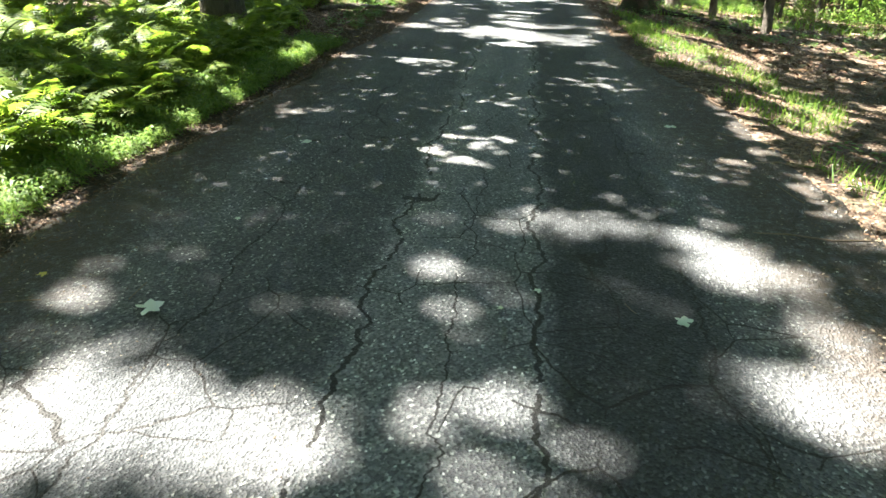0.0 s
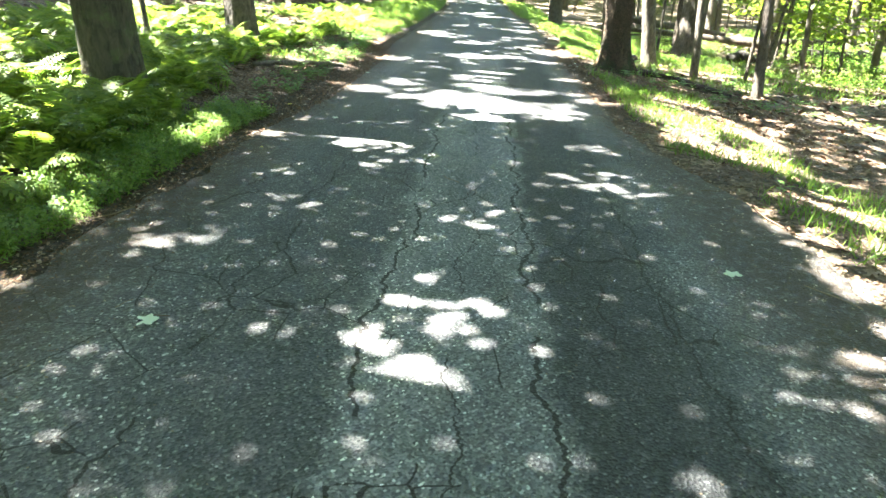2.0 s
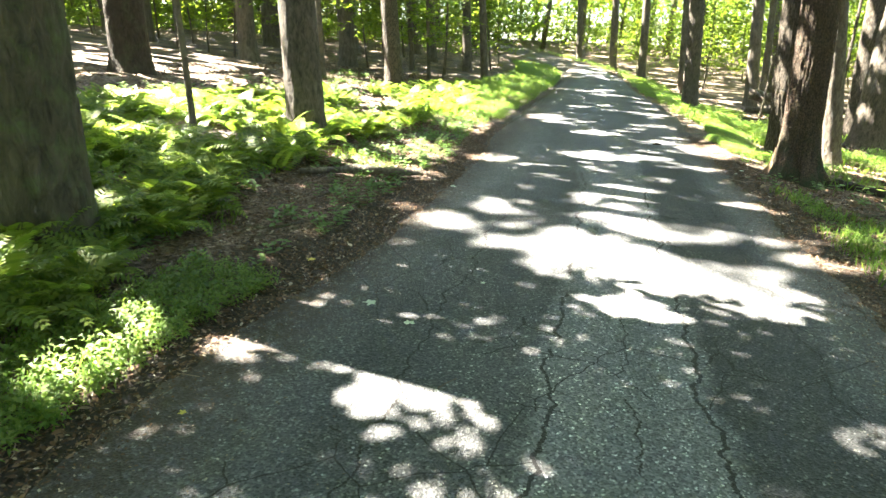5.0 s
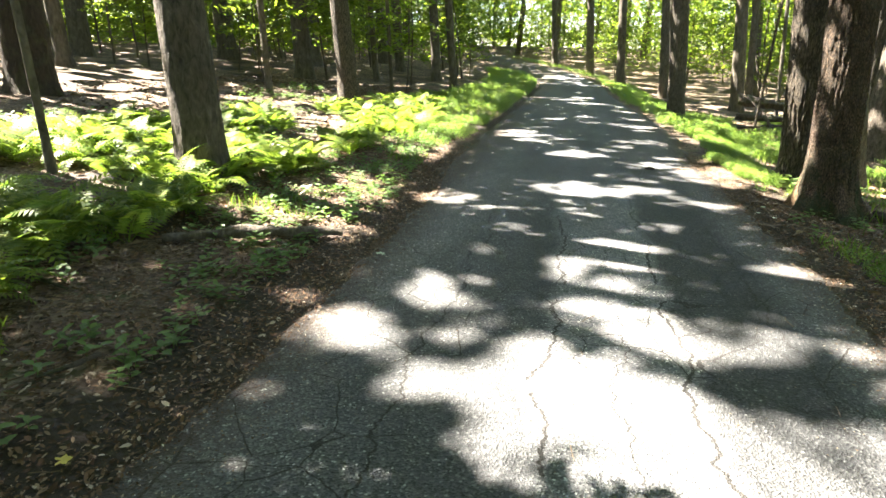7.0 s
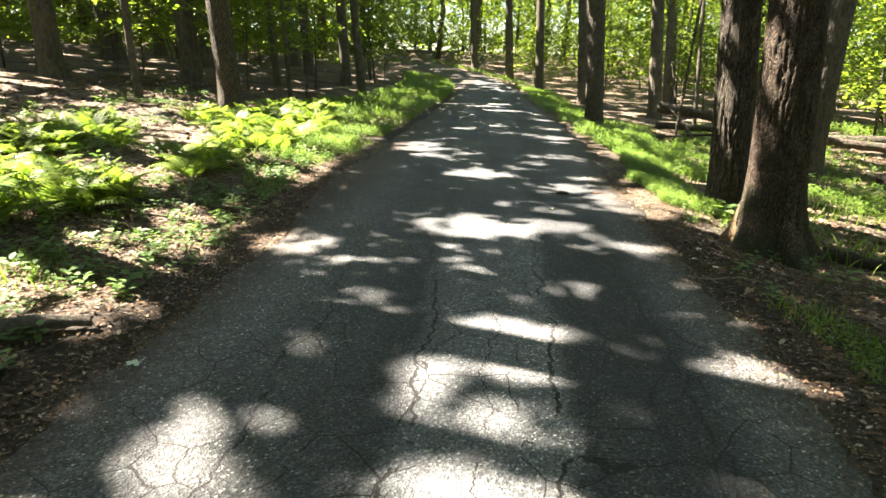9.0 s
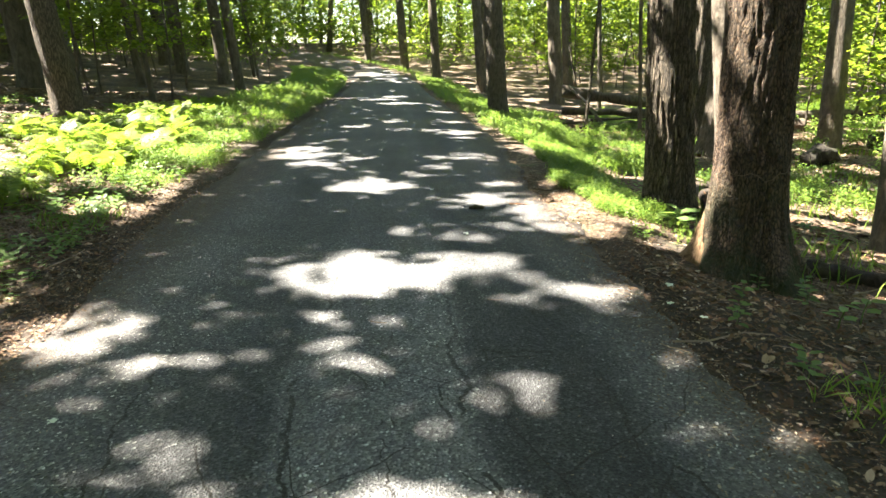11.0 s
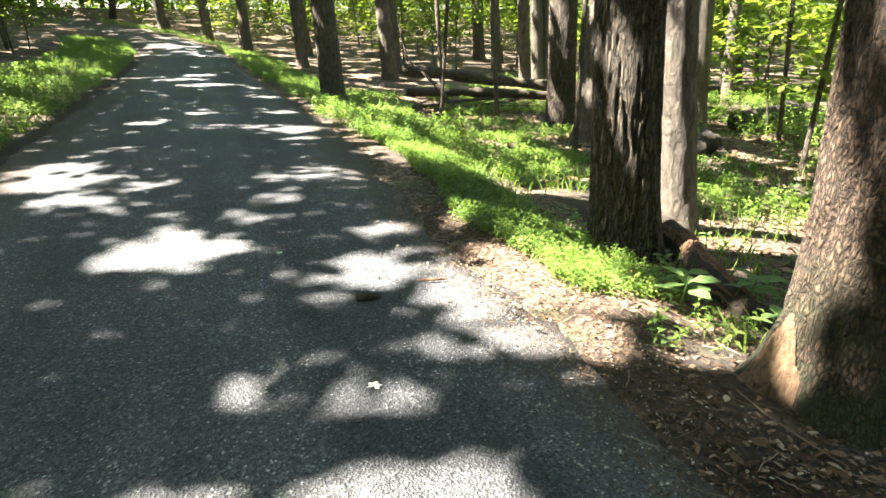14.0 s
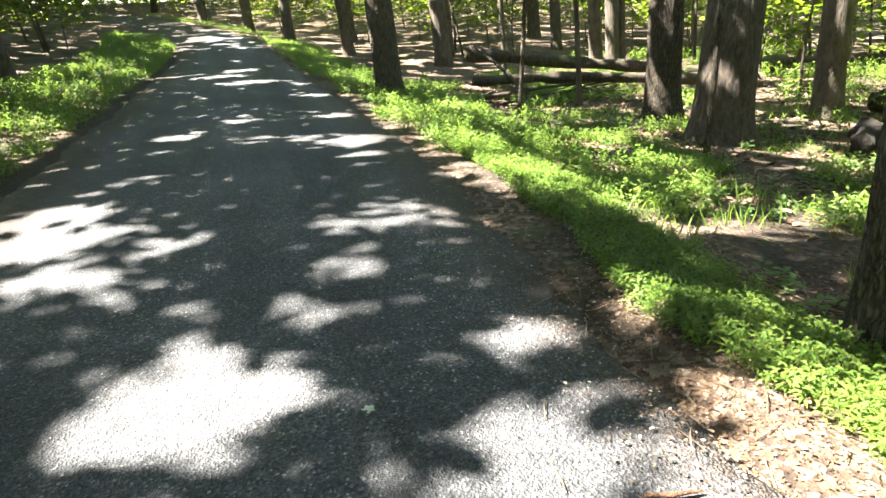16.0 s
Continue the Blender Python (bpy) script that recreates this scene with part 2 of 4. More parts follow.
ASPHALT = asphalt_material()
LITTER = litter_ground_material()
BARK_OAK = plated_bark_material("furrowed_oak_bark", (0.03, 0.024, 0.017), (0.24, 0.195, 0.14), 0.026, 0.17)
BARK_OAK_MOSS = plated_bark_material("scaly_oak_bark", (0.028, 0.018, 0.011), (0.24, 0.155, 0.098), 0.02, 0.05, 0.9)
BARK_LOG = bark_material("damp_log_bark", (0.012, 0.009, 0.006), (0.075, 0.052, 0.036), 0.2, 1.3)
SCAR = bark_material("bare_torn_wood", (0.09, 0.05, 0.025), (0.5, 0.34, 0.19), 0.0, 2.2)
BARK_GREY = bark_material("grey_bark", (0.03, 0.025, 0.02), (0.19, 0.16, 0.125), 0.0, 1.4)
# grey bark lightened to paint sun on the slim trunks; pale stick too
BARK_PALE_SUNLIT = bark_material("pale_sunlit_bark", (0.055, 0.046, 0.035), (0.25, 0.215, 0.17), 0.0, 1.4)
BARK_MOSSY = bark_material("mossy_bark", (0.035, 0.03, 0.02), (0.14, 0.12, 0.08), 0.9)
BARK_FAR = bark_material("far_bark", (0.045, 0.038, 0.028), (0.19, 0.165, 0.125), 0.0, 0.7)
DEADWOOD = bark_material("rotten_wood", (0.04, 0.018, 0.009), (0.36, 0.19, 0.1), 0.0, 1.5)
LOG_GREY = bark_material("weathered_log", (0.025, 0.018, 0.014), (0.16, 0.125, 0.095), 0.5, 1.2)
BARK_DARK = bark_material("black_rot", (0.008, 0.006, 0.005), (0.035, 0.028, 0.02), 0.2)
LEAF_CANOPY = leaf_material("canopy_leaf", (0.035, 0.06, 0.018), (0.08, 0.115, 0.035), 0.28)
LEAF_UNDER = leaf_material("understory_leaf", (0.055, 0.1, 0.014), (0.17, 0.215, 0.035), 0.58)
LEAF_FERN = leaf_material("fern_green", (0.065, 0.12, 0.022), (0.18, 0.23, 0.045), 0.52)
LEAF_GRASS = leaf_material("grass_green", (0.06, 0.13, 0.022), (0.17, 0.235, 0.05), 0.45)
LEAF_HERB = leaf_material("herb_green", (0.05, 0.1, 0.03), (0.12, 0.19, 0.06), 0.4)
LEAF_SEEDLING = leaf_material("seedling_leaf", (0.09, 0.16, 0.05), (0.16, 0.24, 0.08), 0.4)
LEAF_FALLEN = leaf_material("fallen_green_leaf", (0.46, 0.54, 0.44), (0.58, 0.64, 0.54), 0.1)
LEAF_YELLOW = leaf_material("yellow_leaf", (0.45, 0.36, 0.07), (0.55, 0.45, 0.1), 0.2)
DRY = dry_material("dry_leaf", [(0.0, (0.045, 0.025, 0.014)), (0.35, (0.105, 0.06, 0.035)), (0.7, (0.19, 0.12, 0.07)), (0.93, (0.32, 0.24, 0.165)), (1.0, (0.5, 0.43, 0.34))])
BITS = dry_material("road_debris", [(0.0, (0.08, 0.055, 0.035)), (0.5, (0.2, 0.16, 0.11)), (0.85, (0.4, 0.36, 0.28)), (1.0, (0.6, 0.57, 0.5))])
TWIG = dry_material("dry_twig", [(0.0, (0.08, 0.055, 0.035)), (0.5, (0.16, 0.115, 0.075)), (1.0, (0.3, 0.24, 0.18))])


# ---- mesh helpers ----
def mesh_of(name, V, F, material, smooth=True):
    V, F = np.asarray(V, dtype=np.float32), np.asarray(F, dtype=np.int32)
    me = bpy.data.meshes.new(name)
    me.vertices.add(len(V))
    me.vertices.foreach_set("co", V.ravel())
    me.loops.add(F.size)
    me.loops.foreach_set("vertex_index", F.ravel())
    me.polygons.add(len(F))
    me.polygons.foreach_set("loop_start", np.arange(len(F), dtype=np.int32) * F.shape[1])
    me.update(calc_edges=True)
    me.polygons.foreach_set("use_smooth", np.full(len(F), smooth))
    me.materials.append(material)
    return me


def part(name, me, parent, label=""):
    ob = new(name, me)
    ob.parent = parent
    return tagged(ob, label)


def turns(yaw, tilt, spin):
    """Rotation matrices: spin about x, then tilt about y, then yaw about z."""
    cy, sy, ct, st, cs, sn = np.cos(yaw), np.sin(yaw), np.cos(tilt), np.sin(tilt), np.cos(spin), np.sin(spin)
    o, z = np.ones_like(cy), np.zeros_like(cy)
    A = np.stack([np.stack([cy, -sy, z], -1), np.stack([sy, cy, z], -1), np.stack([z, z, o], -1)], -2)
    B = np.stack([np.stack([ct, z, st], -1), np.stack([z, o, z], -1), np.stack([-st, z, ct], -1)], -2)
    C = np.stack([np.stack([o, z, z], -1), np.stack([z, cs, -sn], -1), np.stack([z, sn, cs], -1)], -2)
    return A @ B @ C


def strew(shape, R, size, where):
    """Copies of a shape (verts, faces) at many places, as one pair of arrays."""
    tv, tf = shape
    V = np.einsum("nij,vj->nvi", R, tv) * np.asarray(size).reshape(-1, 1, 1) + np.asarray(where)[:, None, :]
    F = tf[None] + (np.arange(len(V)) * len(tv))[:, None, None]
    return V.reshape(-1, 3), F.reshape(-1, tf.shape[1])


def joined(pairs):
    Vs, Fs, n = [], [], 0
    for V, F in pairs:
        Vs.append(V)
        Fs.append(F + n)
        n += len(V)
    return np.concatenate(Vs), np.concatenate(Fs)


def smooth01(a, b, x):
    u = np.clip((x - a) / (b - a), 0, 1)
    return u * u * (3 - 2 * u)


def field(x, y, seed=0.0):
    """Soft random field over the plan, about -1 to 1."""
    x, y = np.asarray(x, float), np.asarray(y, float)
    return np.array([noise.noise((a, b, seed)) for a, b in zip(x.ravel(), y.ravel())]).reshape(x.shape)


LEAF = (np.array([(-0.5, 0, 0), (-0.18, 0.27, 0.06), (0.2, 0.23, 0.05), (0.5, 0, -0.04), (0.2, -0.23, 0.05), (-0.18, -0.27, 0.06)]),
        np.array([(0, 3, 2, 1), (0, 5, 4, 3)]))
FAR_LEAF = (np.array([(-0.5, 0, 0), (-0.05, 0.3, 0.05), (0.5, 0, -0.04), (-0.05, -0.3, 0.05)]), np.array([(0, 3, 2, 1)]))
CURLED = (np.array([(-0.5, 0, 0.02), (-0.2, 0.22, 0.1), (0.2, 0.18, 0.12), (0.5, 0, 0.06), (0.2, -0.2, 0.08), (-0.2, -0.22, 0.12)]),
          np.array([(0, 3, 2, 1), (0, 5, 4, 3)]))
BLADE = (np.array([(0, -0.03, 0), (0, 0.03, 0), (0.06, 0.028, 0.45), (0.06, -0.028, 0.45), (0.28, 0.004, 0.9), (0.28, -0.004, 0.9)]),
         np.array([(0, 1, 2, 3), (3, 2, 4, 5)]))


def stilt_grass():
    """A leafy grass stem with narrow pointed leaves standing off it."""
    V, F = [], []

    def quad(*pts):
        F.append(tuple(range(len(V), len(V) + 4)))
        V.extend(pts)
    quad((0, -0.008, 0), (0, 0.008, 0), (0.12, 0.006, 0.95), (0.12, -0.006, 0.95))
    for k in range(7):
        z = 0.25 + 0.11 * k
        a = 2.4 * k
        c, s, x0 = math.cos(a), math.sin(a), 0.12 * z
        ln, w, up = 0.42 - 0.02 * k, 0.05, 0.1
        quad((x0, 0, z), (x0 + 0.4 * ln * c - w * s, 0.4 * ln * s + w * c, z + up),
             (x0 + ln * c, ln * s, z + 0.4 * up), (x0 + 0.4 * ln * c + w * s, 0.4 * ln * s - w * c, z + up))
    return np.array(V), np.array(F)


def frond_shape(droop, n=13):
    """A fern frond that arches out along x: a midrib with tapering pinnae on both sides."""
    V, F = [], []
    pts, x, z = [], 0.0, 0.0
    for i in range(n + 4):
        s = i / (n + 3)
        a = radians(74 - droop * s ** 1.2)
        pts.append((x, z, a))
        x += math.cos(a) / (n + 3)
        z += math.sin(a) / (n + 3)
    for i in range(len(pts) - 1):
        (x0, z0, _), (x1, z1, _) = pts[i], pts[i + 1]
        w = 0.008 * (1 - i / len(pts)) + 0.002
        F.append(tuple(range(len(V), len(V) + 4)))
        V += [(x0, -w, z0), (x0, w, z0), (x1, w, z1), (x1, -w, z1)]
        s = i / (len(pts) - 1)
        if i < 3:
            continue
        ln = 0.26 * math.sin(math.pi * min(1.0, 0.18 + 0.85 * (s - 0.1)) ** 0.8) * (1.05 - 0.45 * s) + 0.02
        for side in (1, -1):
            dx, dz = x1 - x0, z1 - z0
            sweep = 0.45 * ln
            k = math.hypot(dx, dz)
            ux, uz = dx / k, dz / k
            hw = 0.030 * (1 - 0.4 * s) + 0.006
            mid = (x0 + ux * (0.4 * sweep), side * 0.45 * ln, z0 + uz * 0.4 * sweep + 0.01)
            tip = (x0 + ux * sweep, side * ln, z0 + uz * sweep - 0.12 * ln)
            F.append(tuple(range(len(V), len(V) + 4)))
            V += [(x0, 0, z0), (mid[0] - ux * hw, mid[1], mid[2] - uz * hw), tip, (mid[0] + ux * hw, mid[1], mid[2] + uz * hw)]
    return np.array(V), np.array(F)


STILT = stilt_grass()
FRONDS = [frond_shape(d) for d in (70, 95, 118)]


# ---- the lie of the land ----
def right_edge(y):
    y = np.asarray(y, float)
    return 1.78 - 0.53 * smooth01(5, 9, y) + 0.15 * smooth01(17, 21, y) - 0.65 * smooth01(22, 38, y) + bend(y)


def left_edge(y):
    y = np.asarray(y, float)
    return -2.3 + 0.12 * smooth01(3, 6, y) + 0.2 * smooth01(7.5, 9.5, y) - 0.27 * smooth01(13, 16.5, y) + bend(y)


def bend(y):
    y = np.asarray(y, float)
    return -0.0115 * np.clip(y - 37, 0, None) ** 2


def rise(y):
    """The lane climbs gently past its straight stretch."""
    return 0.00135 * np.clip(np.minimum(np.asarray(y, float), 78) - 29, 0, None) ** 2


def land(x, y):
    """Height of the ground: level at the road, rising gently on one side, falling away on the other."""
    x, y = np.asarray(x, float), np.asarray(y, float)
    left = left_edge(y) - x
    right = x - right_edge(y)
    up = 0.075 * np.clip(left - 0.4, 0, 18) + 0.035 * np.clip(left - 18, 0, 60)
    down = -0.66 * (1 - np.exp(-np.clip(right - 0.3, 0, None) / 3.0))
    off = smooth01(0.0, 0.6, np.maximum(left, right))
    rough = 0.035 * np.sin(1.9 * x + 0.7 * y) * np.sin(1.3 * y - 0.8 * x) + 0.018 * np.sin(5.1 * x + 1.7) * np.sin(4.3 * y)
    return rise(y) + np.where(np.maximum(left, right) < 0, -0.03, up + down + off * rough - 0.03 * (1 - off))


def stretch(stops):
    return np.concatenate([np.arange(a, b, s) for a, b, s in stops])


def grid_faces(n, m):
    i, j = np.meshgrid(np.arange(n - 1), np.arange(m - 1), indexing="ij")
    a = (i * m + j).ravel()
    return np.stack([a, a + m, a + m + 1, a + 1], -1)


gx = stretch([(-600, -60, 60), (-60, -16, 2), (-16, 12, 0.24), (12, 60, 2), (60, 601, 60)])
gy = stretch([(-600, -60, 60), (-60, -6, 2), (-6, 40, 0.24), (40, 100, 1.5), (100, 700, 60)])
GX, GY = np.meshgrid(gx, gy, indexing="ij")
ground = new("ground", mesh_of("ground", np.stack([GX, GY, land(GX, GY)], -1).reshape(-1, 3), grid_faces(len(gx), len(gy)), LITTER))
tagged(ground, "brown forest floor of leaf litter, soil and moss", "ground", kind="structure")

ry = np.arange(-9, 78, 0.09)
ru = np.concatenate([[-0.004], np.linspace(0, 1, 26), [1.004]])
RU, RY = np.meshgrid(ru, ry, indexing="ij")
jl = 0.10 * field(ry * 0.9, ry * 0, 3.1) + 0.06 * field(ry * 3.0, ry * 0, 5.3) + 0.05 * field(ry * 9.0, ry * 0, 2.3)
jr = 0.12 * field(ry * 0.8, ry * 0, 7.7) + 0.07 * field(ry * 3.0, ry * 0, 9.2) + 0.06 * field(ry * 9.0, ry * 0, 4.4)
RX = (left_edge(ry) + jl)[None] * (1 - RU) + (right_edge(ry) + jr)[None] * RU
RZ = 0.022 * (1 - (2 * np.clip(RU, 0, 1) - 1) ** 2) - 0.008 + 0.006 * np.sin(2.1 * RX + 0.5 * RY) * np.sin(0.9 * RY)
RZ[0], RZ[-1] = -0.09, -0.09
RZ = RZ + rise(RY)
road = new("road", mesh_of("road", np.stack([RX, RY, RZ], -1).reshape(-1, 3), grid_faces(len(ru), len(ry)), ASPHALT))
tagged(road, "narrow worn grey asphalt lane, cracked, dappled with sun", "road", kind="structure")


# ---- trees ----
def trunk_mesh(r, height, lean, flare, furrow, segs, fine_rings, seed, material):
    """A tapered trunk with root flare and furrowed bark; fine rings up to 4 m, coarse above."""
    zs = np.concatenate([np.linspace(-0.25, 4.0, fine_rings), np.linspace(4.6, height, 10)])
    th = np.linspace(0, 2 * math.pi, segs, endpoint=False)
    Z, T = np.meshgrid(zs, th, indexing="ij")
    rad = r * (1 - 0.035 * np.clip(Z - 1.2, 0, None)).clip(0.18, None) * (1 + flare * np.exp(-np.clip(Z + 0.05, 0, None) / 0.28))
    lobes = 1 + 0.20 * flare * np.exp(-np.clip(Z, 0, None) / 0.25) * np.cos(5 * T + seed) + 0.04 * np.sin(2 * T + seed + 0.5 * Z)
    rough = np.zeros_like(Z)
    if furrow:
        f = np.array([noise.noise((math.cos(t) * r * 13 + seed, math.sin(t) * r * 13, z * 2.5)) +
                      0.5 * noise.noise((math.cos(t) * r * 46 + seed, math.sin(t) * r * 46, z * 7.0)) for z, t in zip(Z.ravel(), T.ravel())])
        rough = furrow * (np.clip(np.abs(f.reshape(Z.shape)) * 4.2, 0, 1) - 0.75)
    R = rad * lobes + rough
    sway = 0.05 * np.sin(0.35 * Z + seed)
    lx = lean[0] * np.minimum(Z, 5) + 0.3 * lean[0] * np.clip(Z - 5, 0, None) + sway
    ly = lean[1] * np.minimum(Z, 5) + 0.6 * sway
    V = np.stack([R * np.cos(T) + lx, R * np.sin(T) + ly, Z], -1).reshape(-1, 3)
    i, j = np.meshgrid(np.arange(len(zs) - 1), np.arange(segs), indexing="ij")
    a, b = (i * segs + j).ravel(), (i * segs + (j + 1) % segs).ravel()
    return mesh_of("trunk", V, np.stack([a, b, b + segs, a + segs], -1), material)


def tube(points, radii, segs=7):
    """A tapered round stick along points."""
    P = np.asarray(points, float)
    d = np.gradient(P, axis=0)
    d /= np.linalg.norm(d, axis=1, keepdims=True) + 1e-9
    side = np.cross(d, (0.13, 0.31, 0.94) if abs(d[0][2]) < 0.8 else (1, 0.1, 0))
    side /= np.linalg.norm(side, axis=1, keepdims=True) + 1e-9
    up = np.cross(side, d)
    th = np.linspace(0, 2 * math.pi, segs, endpoint=False)
    r = np.asarray(radii)[:, None, None]
    V = P[:, None] + r * (np.cos(th)[None, :, None] * side[:, None] + np.sin(th)[None, :, None] * up[:, None])
    n = len(P)
    i, j = np.meshgrid(np.arange(n - 1), np.arange(segs), indexing="ij")
    a, b = (i * segs + j).ravel(), (i * segs + (j + 1) % segs).ravel()
    F = np.stack([a, a + segs, b + segs, b], -1)
    V = V.reshape(-1, 3)
    caps = []
    for base in (0, (n - 1) * segs):
        for k in range(1, segs - 2, 2):
            caps.append((base, base + k, base + k + 1, base + min(k + 2, segs - 1)))
    return V, np.concatenate([F, np.array(caps)])


def limb_mesh(z0, away, length, r, material, lean):
    c, s = math.cos(away), math.sin(away)
    u = np.linspace(0, 1, 7)
    x = lean[0] * 5 + 0.3 * lean[0] * max(0, z0 - 5)
    P = np.stack([x + c * length * u, lean[1] * 5 + s * length * u, z0 + length * (0.35 * u + 0.35 * u ** 2)], -1)
    P[1:-1] += rng.normal(0, 0.08, (5, 3))
    return mesh_of("limb", *tube(P, r * (1 - 0.85 * u), 6), material)


TREES = []


def tree(x, y, r, label, lean=(-0.07, 0.0), height=19.5, flare=0.5, furrow=0.0, segs=20, rings=16, material=BARK_FAR, limbs=5, group=""):
    """A standing tree: root, trunk and limbs. Its crown is added once all trees stand."""
    root = new("tree")
    root.location = (x, y, float(land(x, y)))
    tagged(root, label, "tree", group)
    part("trunk", trunk_mesh(r, height, lean, flare, furrow, segs, rings, 3.7 * len(TREES), material), root)
    for k in range(limbs):
        z0 = height * (0.5 + 0.42 * k / max(1, limbs - 1))
        part("limb", limb_mesh(z0, 2.4 * k + x, rng.uniform(2.2, 3.6), r * 0.42 * (1 - 0.5 * k / limbs), material, lean), root)
    TREES.append(root)
    return root


OAK = dict(furrow=0.034, segs=160, rings=150, material=BARK_OAK, flare=0.75)
tree(2.33, 14.85, 0.235, "large oak at the road edge, scaly brown bark, mossy flared foot", (-0.06, 0), **(OAK | dict(material=BARK_OAK_MOSS, flare=0.95, furrow=0.022)))
tree(2.68, 16.95, 0.225, "tall oak with deep vertical bark furrows beside the lane", (-0.075, 0), **(OAK | dict(flare=0.35)))
tree(3.57, 17.45, 0.145, "slim grey tree behind the oaks, bark coloured pale as if sunlit", (-0.15, 0), segs=48, rings=60, furrow=0.008, material=BARK_PALE_SUNLIT, flare=0.3)
tree(5.87, 22.2, 0.36, "thick grey-brown tree standing in green undergrowth", (0.02, 0), segs=110, rings=100, furrow=0.014, material=BARK_GREY, flare=0.45)
tree(6.1, 23.9, 0.25, "dark trunk close behind a thicker tree", (-0.03, 0), segs=48, rings=50, furrow=0.012, material=BARK_OAK, flare=0.4)
tree(4.2, 15.85, 0.078, "slender leaning grey tree with patchy smooth bark", (-0.085, 0), segs=32, rings=40, furrow=0.004, material=BARK_PALE_SUNLIT, flare=0.25)
tree(4.8, 14.0, 0.085, "slender leaning tree on the leaf-covered slope", (-0.08, 0), segs=24, rings=30, material=BARK_GREY, flare=0.25)
tree(2.25, 26.5, 0.225, "grey tree rising from tall grass at the roadside", (-0.07, 0), segs=60, rings=60, furrow=0.012, material=BARK_GREY, flare=0.3)
tree(-3.86, 8.35, 0.27, "stout mossy green-brown tree among ferns", (-0.02, 0), segs=110, rings=100, furrow=0.018, material=BARK_MOSSY, flare=0.3)
tree(-4.38, 13.1, 0.245, "smooth grey-green trunk rising out of ferns", (-0.05, 0), segs=60, rings=60, furrow=0.008, material=BARK_GREY, flare=0.3)
tree(-10.9, 18.0, 0.4, "broad dark tree with moss at its foot", (-0.06, 0), segs=48, rings=40, furrow=0.02, material=BARK_LOG, flare=0.35)
tree(-6.25, 23.0, 0.25, "brown tree at the back of the fern bed", (-0.07, 0), segs=32, rings=30, furrow=0.012, material=BARK_OAK)
for x, y, r in ((-13.2, 37, 0.45), (-16.9, 36, 0.45), (-10.1, 29.0, 0.31), (-8.5, 23.2, 0.085), (-5.1, 31.3, 0.15), (-6.5, 27.8, 0.06), (-8.3, 32, 0.12),
                (-5.8, 12.6, 0.04), (-12.5, 26, 0.3), (-15.5, 24, 0.22), (-19, 29, 0.35), (-9.6, 13.5, 0.2), (-14.5, 14, 0.3), (-13, 9.5, 0.25), (-8.8, 6.0, 0.2),
                (-17.5, 19, 0.28), (-21, 24, 0.3), (-6.8, 36, 0.2), (-9.5, 40, 0.25), (-12, 45, 0.3), (-18, 42, 0.3)):
    tree(x, y, r, "tree on the leaf-strewn rise behind the ferns", flare=0.35, furrow=0.008 if r > 0.2 else 0.0, segs=24, group="trees on the rise", limbs=4)
for x, y, r in ((5.8, 35, 0.25), (6.05, 30.4, 0.06), (5.6, 25.6, 0.045), (9.0, 30.3, 0.17), (8.7, 23.2, 0.22), (7.4, 18.2, 0.05), (9.9, 19.6, 0.09),
                (9.4, 31.8, 0.18), (11.4, 38.5, 0.2), (9.4, 30.4, 0.1), (13, 27, 0.15), (16, 30, 0.3),
                (8.2, 9.5, 0.2), (11.5, 11, 0.28), (7.0, 38, 0.16), (3.4, 39, 0.2), (1.8, 44, 0.22), (4.6, 46, 0.28), (0.2, 52, 0.25), (-2.2, 56, 0.22), (8.5, 44, 0.25), (13, 44, 0.3)):
    tree(x, y, r, "forest tree beyond the grassy verge", flare=0.3, furrow=0.008 if r > 0.16 else 0.0, segs=24, group="trees on the low side", limbs=4)
for x, y, lx in ((5.5, 16.6, 0.06), (6.0, 16.9, 0.1), (6.3, 17.6, -0.05), (7.2, 19.4, 0.08), (8.1, 20.6, -0.08), (4.6, 20.9, 0.02), (3.9, 24.4, 0.05), (9.2, 17.2, 0.04)):
    tree(x, y, 0.034, "thin dark bare stem standing in the undergrowth", (lx, 0.02), 7.5, 0.2, 0.0, 10, 12, BARK_OAK, 2, "thin stems on the low side")
for x, y in ((-6, -1), (-9, -6), (5.5, -2), (8, 3.5), (4.8, -9), (-4.5, -10), (-13, 2), (12, -4), (15, 5), (-17, 8), (18, 13), (-19, -2), (-1, -16), (10, -13), (-12, -14), (20, 22), (-24, 15), (20, 36), (-25, 34)):
    tree(x, y, rng.uniform(0.18, 0.32), "forest tree behind the verge", flare=0.3, segs=18, group="trees around the lane", limbs=4)

